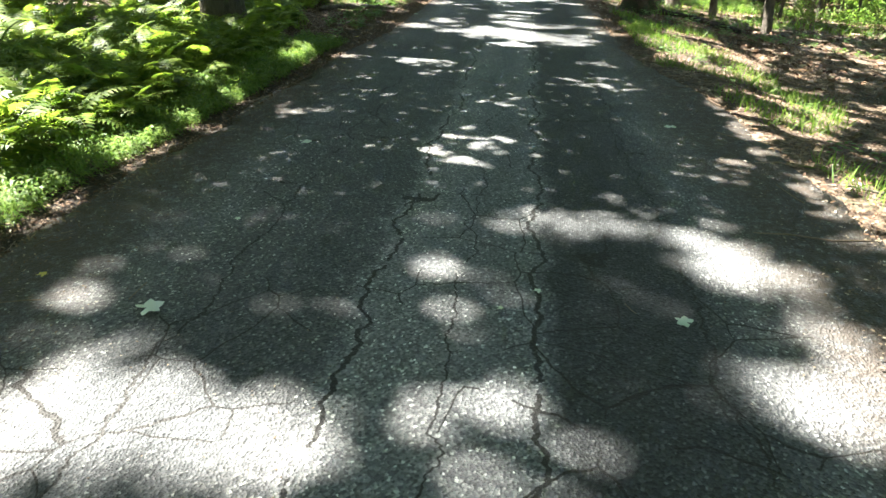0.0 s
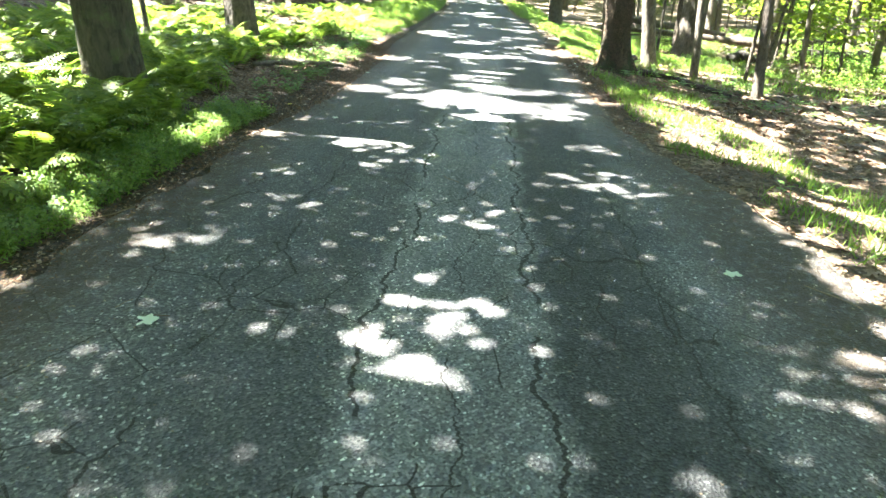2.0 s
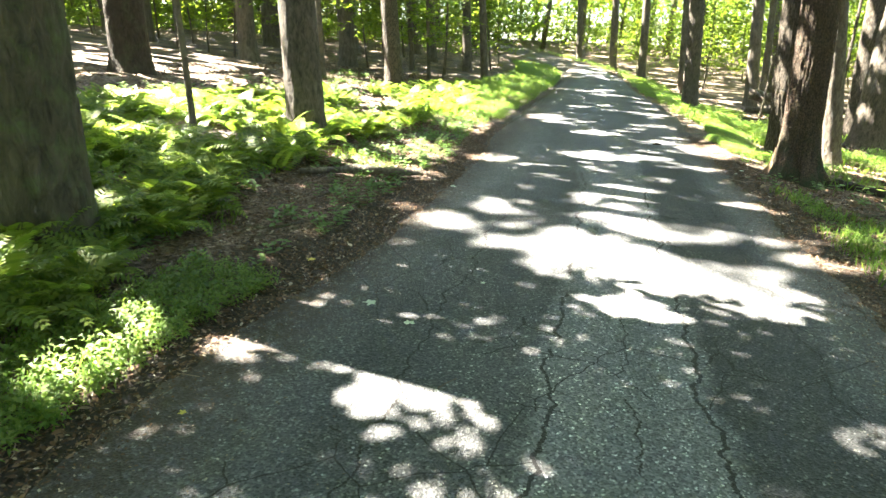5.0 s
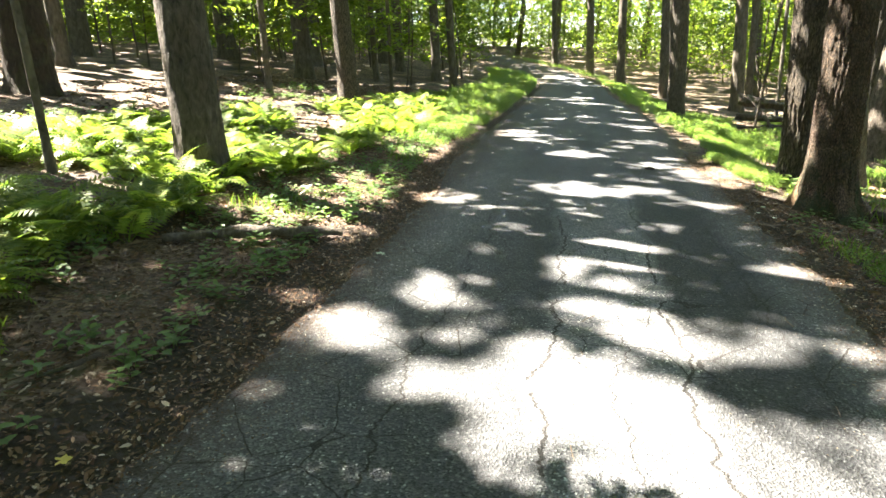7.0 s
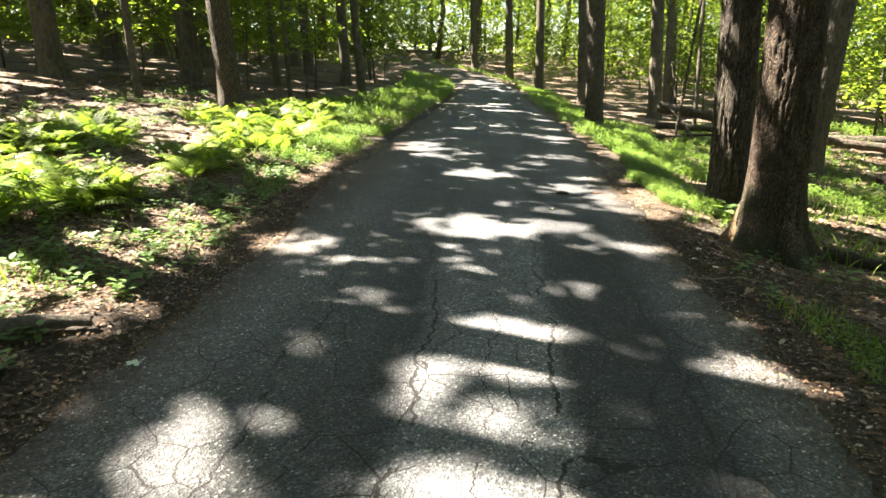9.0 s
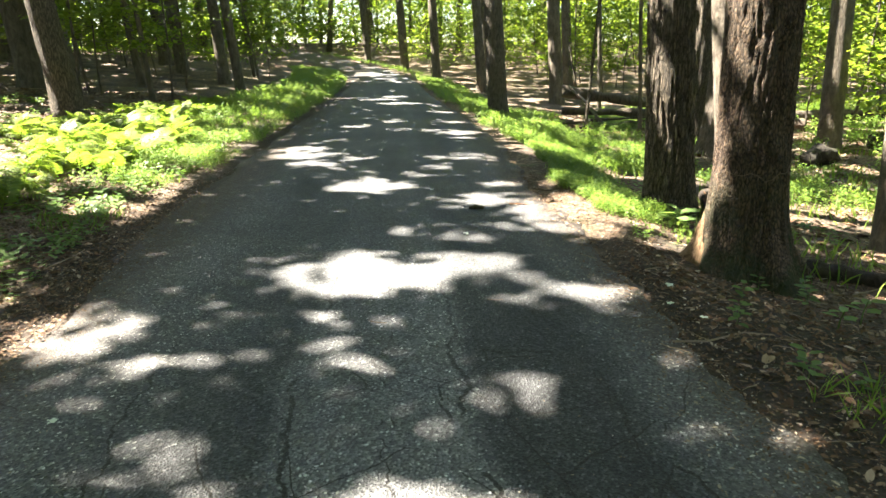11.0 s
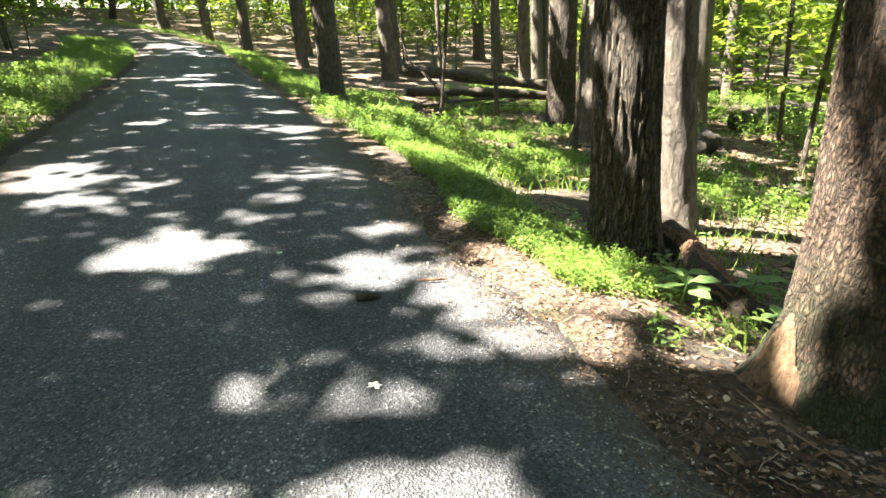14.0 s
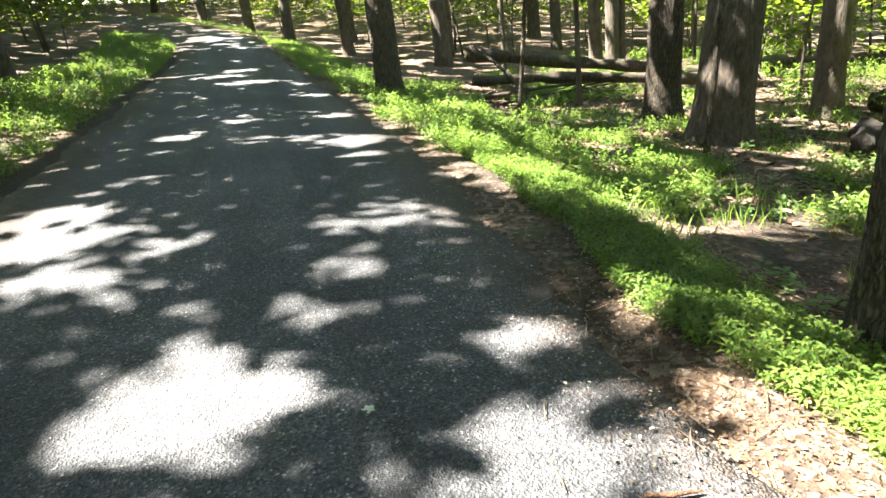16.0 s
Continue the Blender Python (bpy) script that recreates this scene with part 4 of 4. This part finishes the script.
grass("verge_grass_left", "bright green leafy grass at the lane side",
      [(-5.2, -2.3, 17.5, 24, 6000, 0.75, left_strip(1.6, -0.1)), (-8, -2.3, 23, 48, 17000, 1.0, left_strip(2.6, -0.5)), (-3.1, -2.3, 0.5, 8.4, 8000, 0.5, left_strip(0.75, -0.5))],
      STILT, 0.16, 0.3, LEAF_GRASS)
grass("low_grass", "sparse short grass in the leaf litter beside the lane",
      [(-3.6, -2.25, 0.0, 20, 16000, 1.0, lambda x, y: (x < left_edge(y) - 0.38 + 0.2 * field(y, y * 0, 1.1)) & (field(x * 1.4, y * 1.1, 1.9) > np.where(y < 8, 0.0, 0.3))),
       (1.5, 3.2, -1.0, 13, 13000, 1.0, lambda x, y: (x > right_edge(y) + 0.15) & (field(x * 1.3, y * 0.8, 6.1) > 0.08)),
       (2.0, 9.0, 14.0, 30, 12000, 1.5, lambda x, y: (x > right_edge(y) + 0.9) & (field(x * 0.7, y * 0.7, 3.3) > 0.1))],
      BLADE, 0.07, 0.16, LEAF_GRASS, 0.4)


def herb_shape():
    V, F = [], []
    for k in range(6):
        a, z = 2.4 * k, 0.25 + 0.14 * k
        R = turns(np.array([a]), np.array([-0.15]), np.array([0.0]))[0]
        V.append(((LEAF[0] + (0.6, 0, 0)) * 0.62) @ R.T + (0, 0, z))
        F.append(LEAF[1] + 6 * k)
    n = 36
    V.append(np.array([(0, -0.015, 0), (0, 0.015, 0), (0.02, 0.01, 1.0), (0.02, -0.01, 1.0)]))
    F.append(np.array([(n, n + 1, n + 2, n + 3)]))
    return np.concatenate(V), np.concatenate(F)


grass("low_herbs", "small broad-leaved woodland herbs",
      [(-3.9, -2.4, 0, 22, 2300, 1.0, lambda x, y: (x < left_edge(y) - 0.4) & (field(x * 1.1, y * 1.1, 7.9) > -0.05)), (2.6, 7.5, 11, 24, 1500, 1.0, lambda x, y: field(x * 0.9, y * 0.9, 4.9) > 0.05),
       (-9, -4, 8, 26, 1400, 1.4, lambda x, y: field(x * 0.9, y * 0.9, 4.2) > 0.1)],
      herb_shape(), 0.06, 0.12, LEAF_HERB, 0.2)


HERB_LEAF = mesh_of("leaf", (LEAF[0] + (0.6, 0, 0)) * 0.62, LEAF[1], LEAF_HERB)
HERB_STEM = mesh_of("stem", *tube([(0, 0, 0), (0.02, 0.01, 0.5), (0.02, 0, 1.0)], [0.02, 0.016, 0.01], 4), LEAF_HERB)


def woodland_herb(x, y, size):
    root = new("woodland_herb")
    root.matrix_basis = pose(x, y, float(land(x, y)) - 0.01, 0, 0, rng.uniform(0, 360)) @ Matrix.Scale(size, 4)
    tagged(root, "small green woodland herb with broad leaves", "herb", "herbs along the verge")
    part("stem", HERB_STEM, root)
    for k in range(6):
        part("leaf", HERB_LEAF, root).matrix_basis = pose(0, 0, 0.25 + 0.14 * k, rng.uniform(-8, 8), rng.uniform(-16, 4), 137 * k)


hx, hy = points_in(-3.3, 2.6, 1.5, 17, 1500, lambda x, y: ((x < left_edge(y) - 0.35) | (x > right_edge(y) + 0.35)) & (field(x * 1.2, y * 1.2, 7.9) > 0.0))
for x, y in zip(hx[:150], hy[:150]):
    woodland_herb(x, y, rng.uniform(0.07, 0.13))

# ---- litter ----
def strewn(name, label, category, zones, shape, material, lift=0.008, tilt=0.3):
    pairs = []
    for x0, x1, y0, y1, n, lo, hi, test in zones:
        x, y = points_in(x0, x1, y0, y1, n, test)
        k = len(x)
        on = (x > left_edge(y)) & (x < right_edge(y))
        z = np.where(on, 0.012, land(x, y) + lift)
        pairs.append(strew(shape, turns(rng.uniform(0, 6.28, k), rng.normal(0, tilt, k), rng.normal(0, tilt, k)), rng.uniform(lo, hi, k), np.stack([x, y, z], -1)))
    return tagged(new(name, mesh_of(name, *joined(pairs), material)), label, category, kind="stuff")


strewn("leaf_litter", "dry brown fallen leaves on the forest floor", "leaves",
       [(-4.2, -1.9, 0, 18, 62000, 0.012, 0.036, lambda x, y: x < left_edge(y) + 0.05), (-2.6, -1.6, 1, 17, 30000, 0.007, 0.018, lambda x, y: (x < left_edge(y) + 0.36 * rng.uniform(0, 1, len(x)) ** 1.5) & (x > left_edge(y) - 0.3)),
        (1.0, 2.0, 8, 18, 22000, 0.007, 0.02, lambda x, y: (x > right_edge(y) - 0.3 * rng.uniform(0, 1, len(x)) ** 1.5) & (x < right_edge(y) + 0.4)), (1.2, 4.2, -1, 18, 42000, 0.012, 0.038, lambda x, y: (x > right_edge(y) - 0.05) & ((x > 2.15) | (y < 14.6) | (field(x * 9, y * 9, 3.1) > -0.05))),
        (1.35, 4.6, 10, 15.2, 4200, 0.03, 0.07, lambda x, y: x > right_edge(y) + 0.15), (-4.0, -2.1, 6, 17, 5200, 0.028, 0.055, lambda x, y: x < left_edge(y) - 0.1), (3.5, 12, 8, 30, 9000, 0.07, 0.14, None), (-12, -3.5, 3, 30, 7000, 0.07, 0.14, None)], CURLED, DRY)
strewn("road_debris", "small pale chips and husks scattered on the asphalt", "debris",
       [(-2.3, 1.8, 0.4, 22, 7500, 0.004, 0.013, None), (-2.35, -1.6, 0.4, 20, 3000, 0.006, 0.02, None), (0.85, 1.8, 0.4, 20, 6000, 0.006, 0.024, lambda x, y: x > right_edge(y) - 0.5)], LEAF, BITS, 0.004, 0.15)


def twig_pairs(zones):
    pairs = []
    for x0, x1, y0, y1, n, lo, hi in zones:
        for x, y in zip(*points_in(x0, x1, y0, y1, n)):
            a, ln = rng.uniform(0, 6.28), rng.uniform(lo, hi)
            u = np.linspace(-0.5, 0.5, 4)
            px, py = x + ln * u * math.cos(a) + rng.normal(0, 0.03 * ln, 4), y + ln * u * math.sin(a) + rng.normal(0, 0.03 * ln, 4)
            on = (px > left_edge(py)) & (px < right_edge(py))
            pz = np.where(on, 0.016, land(px, py) + 0.015)
            pairs.append(tube(np.stack([px, py, pz], -1), 0.0016 + 0.007 * ln * np.array([1, 0.9, 0.7, 0.4]), 4))
    return joined(pairs)


tagged(new("twigs", mesh_of("twigs", *twig_pairs([(1.4, 4, 0, 18, 170, 0.15, 0.6), (-3.6, -2.3, 0, 18, 110, 0.12, 0.5), (1.1, 2.4, 12.5, 18, 420, 0.04, 0.16), (-2.7, -2.1, 1, 16, 260, 0.04, 0.14), (4, 12, 12, 30, 160, 0.4, 1.6), (-12, -4, 6, 30, 130, 0.4, 1.5), (-2, 1.3, 1, 20, 22, 0.06, 0.18)]), TWIG)),
       "dry fallen twigs lying in the litter", "twigs", kind="stuff")


# ---- logs, sticks and single leaves ----
def log(name, label, points, radii, material, segs=14, category="log"):
    P = np.array(points, float)
    u, w = np.linspace(0, 1, len(P)), np.linspace(0, 1, 18)
    Q = np.stack([np.interp(w, u, P[:, i]) for i in range(3)], -1)
    r = np.interp(w, u, radii) * (1 + 0.12 * np.sin(17 * w) + 0.08 * np.sin(31 * w + 1))
    V, F = tube(Q, r, segs)
    V = V + np.array([noise.noise_vector(Vector(v) * 9.0) for v in V]) * np.interp(np.repeat(w, segs), u, radii)[:, None] * 0.4
    return tagged(new(name, mesh_of(name, V, F, material)), label, category)


def lain(x, y, up):
    return (x, y, float(land(x, y)) + up)


log("fallen_stick", "long weathered fallen branch at the lane side", [lain(-3.52, 11.19, 0.06), lain(-2.95, 11.5, 0.09), lain(-2.33, 11.86, 0.05)], [0.028, 0.046, 0.036], BARK_PALE_SUNLIT, 10, "branch")
split_log = new("rotten_log")
split_log.location = lain(2.88, 16.35, 0.0)
tagged(split_log, "split reddish rotten log lying between the two oaks", "log")
w = np.linspace(0, 1, 14)
line = np.stack([0.3 - 0.62 * w + 0.03 * np.sin(7 * w), 0.85 - 1.75 * w, 0.09 - 0.02 * w], -1)
core_v, core_f = tube(line, 0.095 * (1 + 0.15 * np.sin(15 * w)) * np.interp(w, [0, 0.8, 1], [0.9, 1, 0.55]), 16)
core_v = core_v + np.array([noise.noise_vector(Vector(v) * 11.0) for v in core_v]) * 0.03
part("core", mesh_of("core", core_v, core_f, BARK_LOG), split_log, "dark decayed heartwood and bark")
for k in range(11):
    a, lo = 0.5 + 0.24 * k, rng.uniform(0, 0.45)
    u = np.linspace(lo, min(1.03, lo + rng.uniform(0.35, 0.6)), 7)
    P = np.stack([np.interp(u, w, line[:, i]) for i in range(3)], -1) + np.array([0.1 * math.cos(a), 0.035 * math.cos(a), 0.088 * math.sin(a)])
    P = P + rng.normal(0, 0.006, (7, 3))
    part("splinter", mesh_of("splinter", *tube(P, np.array([0.006, 0.02, 0.024, 0.02, 0.022, 0.014, 0.003]), 5), DEADWOOD, False), split_log, "torn strip of reddish dead wood")
log("fallen_log", "dark fallen log lying behind the oak", [lain(2.85, 14.9, 0.05), lain(3.4, 14.6, 0.05), lain(4.2, 13.7, 0.04)], [0.07, 0.065, 0.05], BARK_LOG)
log("fallen_log", "long grey fallen trunk in the undergrowth", [lain(4.4, 28.6, 0.75), lain(6.2, 28.2, 0.6), lain(8.6, 27.2, 0.45)], [0.15, 0.14, 0.1], LOG_GREY)
log("fallen_log", "grey fallen trunk lying low in the undergrowth", [lain(4.0, 27.0, 0.3), lain(6.0, 26.8, 0.35), lain(9.8, 25.9, 0.3)], [0.08, 0.1, 0.12], LOG_GREY)
log("fallen_branch", "bare fallen branch leaning on the logs", [lain(4.9, 26.2, 0.05), lain(4.7, 27.0, 0.5), lain(4.4, 28.0, 0.95)], [0.05, 0.045, 0.02], LOG_GREY, 8, "branch")
log("fallen_branch", "bare fallen branch in the brush pile", [lain(3.9, 26.3, 0.06), lain(4.9, 26.5, 0.2), lain(6.2, 26.4, 0.3)], [0.04, 0.04, 0.02], LOG_GREY, 8, "branch")
for k in range(12):
    x, y, a, ln = rng.uniform(3.9, 6.6), rng.uniform(25.6, 27.4), rng.uniform(-0.5, 0.9), rng.uniform(0.9, 2.2)
    dx, dy, up = 0.5 * ln * math.cos(a), 0.5 * ln * math.sin(a), rng.uniform(0.1, 0.5)
    log("fallen_branch", "bare grey branch tangled in a brush pile", [lain(x - dx, y - dy, 0.03), lain(x, y + 0.05, 0.5 * up), lain(x + dx, y + dy, up)], [0.026, 0.02, 0.008], LOG_GREY, 6, "branch")
log("rotting_stump", "black rotting stump lying in green grass", [lain(6.6, 20.7, 0.15), lain(7.0, 21.0, 0.2), lain(7.5, 21.3, 0.15)], [0.12, 0.17, 0.1], BARK_DARK, 14, "stump")
log("fallen_log", "far fallen trunk on the low ground", [lain(9.5, 23.0, 0.2), lain(12.5, 24.3, 0.2), lain(15.5, 22.5, 0.2)], [0.16, 0.17, 0.12], LOG_GREY)
log("fallen_log", "far fallen trunk on the low ground", [lain(9.0, 28.0, 0.2), lain(12.5, 28.3, 0.25), lain(16.5, 27.5, 0.2)], [0.14, 0.17, 0.12], LOG_GREY)
log("leaning_branch", "short pale broken branch lying by the ferns", [lain(-2.95, 5.7, 0.03), lain(-3.02, 5.9, 0.06), lain(-3.15, 6.3, 0.1)], [0.025, 0.028, 0.02], LOG_GREY, 8, "branch")
log("bark_piece", "pale flake of bark on the asphalt edge", [(0.86, 16.36, 0.012), (0.94, 16.33, 0.014), (1.03, 16.32, 0.012)], [0.006, 0.009, 0.005], DEADWOOD, 8, "bark")
log("bark_piece", "brown lump of bark and soil on the asphalt", [(0.47, 16.2, 0.025), (0.53, 16.2, 0.03), (0.6, 16.18, 0.025)], [0.014, 0.022, 0.013], BARK_MOSSY, 8, "bark")


for i in range(26):
    low = i % 2
    x, y = (rng.uniform(1.9, 4.2), rng.uniform(3, 14)) if low else (rng.uniform(-3.8, -2.6), rng.uniform(3, 18))
    a, ln = rng.uniform(0, 6.28), rng.uniform(0.25, 0.7)
    dx, dy = 0.5 * ln * math.cos(a), 0.5 * ln * math.sin(a)
    log("stick", "bare dry stick lying in the leaf litter", [lain(x - dx, y - dy, 0.015), lain(x + 0.03, y, 0.025), lain(x + dx, y + dy, 0.02)],
        [0.012, 0.013, 0.006], LOG_GREY, 6, "stick")


def seedling(x, y, height, leaf, n, label):
    root = new("seedling")
    root.location = lain(x, y, -0.01)
    tagged(root, label, "seedling", "seedlings near the oaks")
    part("stem", mesh_of("stem", *tube([(0, 0, 0), (0.01, 0.01, 0.5 * height), (0.02, 0, height)], [0.005, 0.004, 0.003], 5), LEAF_HERB), root)
    for k in range(n):
        a, z = 2.4 * k, height * (0.45 + 0.55 * (k + 1) / n)
        V = (LEAF[0] + (0.62, 0, 0)) * leaf
        R = turns(np.array([a]), np.array([-0.1]), np.array([0.15]))[0]
        part("leaf", mesh_of("leaf", V @ R.T + (0.01, 0, z), LEAF[1], LEAF_SEEDLING), root)


for x, y, h, leaf, n in ((2.2, 15.75, 0.22, 0.16, 7), (2.35, 15.95, 0.18, 0.13, 6), (2.45, 15.35, 0.2, 0.13, 6), (2.7, 15.75, 0.24, 0.15, 8), (2.85, 15.55, 0.2, 0.14, 7),
                         (3.1, 13.1, 0.2, 0.14, 4), (2.55, 13.9, 0.16, 0.1, 6), (2.9, 13.95, 0.2, 0.11, 6), (2.3, 13.75, 0.12, 0.09, 5), (3.3, 14.3, 0.22, 0.12, 6), (3.6, 12.6, 0.2, 0.12, 6)):
    seedling(x, y, h, leaf, n, "small broad-leaved seedling growing through leaf litter")

u = np.linspace(0, 1, 14)
vine = np.stack([2.25 + 0.275 * np.cos(3.6 + 2.4 * u), 14.85 + 0.275 * np.sin(3.6 + 2.4 * u), 0.55 + 0.025 * np.sin(9 * u) + 0.02 * np.sin(23 * u) + 0.05 * u], -1)
tagged(new("vine", mesh_of("vine", *tube(vine, np.full(14, 0.003), 5), TWIG)), "thin dry vine across the foot of the oak", "vine")


def shell_mesh(r, lean, flare, around, up, material, thick=0.012):
    """A ragged curved sheet that lies on a trunk between two angles and two heights."""
    n, k = 22, 20
    A, Z = np.meshgrid(np.linspace(*around, n), np.linspace(*up, k), indexing="ij")
    top = up[0] + (up[1] - up[0]) * (0.6 + 0.4 * np.array([noise.noise((a * 3.0, 0.4, 2.0)) for a in A[:, 0]]))
    Z = up[0] + (Z - up[0]) * ((top - up[0]) / (up[1] - up[0]))[:, None]
    rough = np.array([noise.noise((a * 9, z * 5, 4.0)) for a, z in zip(A.ravel(), Z.ravel())]).reshape(A.shape)
    edge = np.minimum(1, 5 * np.minimum(np.linspace(0, 1, n), np.linspace(1, 0, n)))[:, None] * np.ones(k)
    R = r * (1 + flare * np.exp(-np.clip(Z + 0.05, 0, None) / 0.28)) * (1 + 0.2 * flare * np.exp(-np.clip(Z, 0, None) / 0.25) * np.cos(5 * A)) * (1 + 0.04 * np.sin(2 * A + 0.5 * Z))
    R = R - 0.02 + (thick + 0.02 + 0.018 * rough) * edge
    V = np.stack([R * np.cos(A) + lean[0] * Z + 0.05 * np.sin(0.35 * Z), R * np.sin(A) + 0.03 * np.sin(0.35 * Z), Z], -1).reshape(-1, 3)
    return mesh_of("bare_wood", V, grid_faces(n, k), material)


part("bare_wood", shell_mesh(0.235, (-0.06, 0), 0.95, (2.45, 3.3), (-0.05, 0.55), SCAR), TREES[0], "torn patch of bare tan wood at the foot")


def lobed(n_lobes=5):
    """Outline of a lobed leaf fanned from its stalk, slightly cupped."""
    V, F = [(0, 0, 0)], []
    n = n_lobes * 4
    for i in range(n + 1):
        a = radians(-150 + 300 * i / n)
        r = 0.38 + 0.09 * math.cos(n_lobes * (a + math.pi) * 1.2) + 0.07 * math.cos(a)
        V.append((r * math.cos(a), r * math.sin(a), 0.35 * (r - 0.3) ** 2 + 0.03 * math.sin(3 * a)))
    for i in range(1, n, 2):
        F.append((0, i, i + 1, i + 2))
    return np.array(V), np.array(F)


LOBED = lobed()


def fallen_leaf(x, y, size, spin, material, label):
    V = LOBED[0] * size * 0.85
    th = np.array([[math.cos(spin), -math.sin(spin), 0], [math.sin(spin), math.cos(spin), 0], [0, 0, 1]])
    ob = new("fallen_leaf", mesh_of("fallen_leaf", V @ th.T, LOBED[1], material))
    on = float(left_edge(y)) < x < float(right_edge(y))
    ob.location = (x, y, 0.022 if on else float(land(x, y)) + 0.03)
    tagged(ob, label, "leaf", "leaves fallen on the lane")


for x, y, s, a in ((-1.48, 4.1, 0.13, 0.4), (1.13, 4.92, 0.12, 2.0), (-1.64, 8.18, 0.11, 0.9), (-1.34, 7.99, 0.08, 2.2), (-1.08, 8.72, 0.05, 0.3), (-1.89, 11.49, 0.1, 1.8), (-1.5, 12.84, 0.06, 0.5), (0.35, 15.34, 0.08, 1.0), (1.46, 14.13, 0.09, 0.3), (1.36, 13.85, 0.06, 2.2), (1.45, 13.63, 0.06, 4.0),
                   (-1.4, 1.95, 0.15, 0.8), (0.66, 2.15, 0.1, 2.6), (0.1, 2.3, 0.05, 1.0), (-0.05, 2.15, 0.04, 0.2), (-1.4, 2.8, 0.05, 1.2), (0.16, 17.05, 0.07, 0.6)):
    fallen_leaf(x, y, s, a, LEAF_FALLEN, "pale green fallen leaf lying upside down on asphalt")
for x, y, s, a in ((-2.28, 8.78, 0.09, 0.7), (-1.97, 2.13, 0.06, 1.4), (-1.95, 6.9, 0.05, 0.2)):
    fallen_leaf(x, y, s, a, LEAF_YELLOW, "yellow fallen leaf at the road edge")
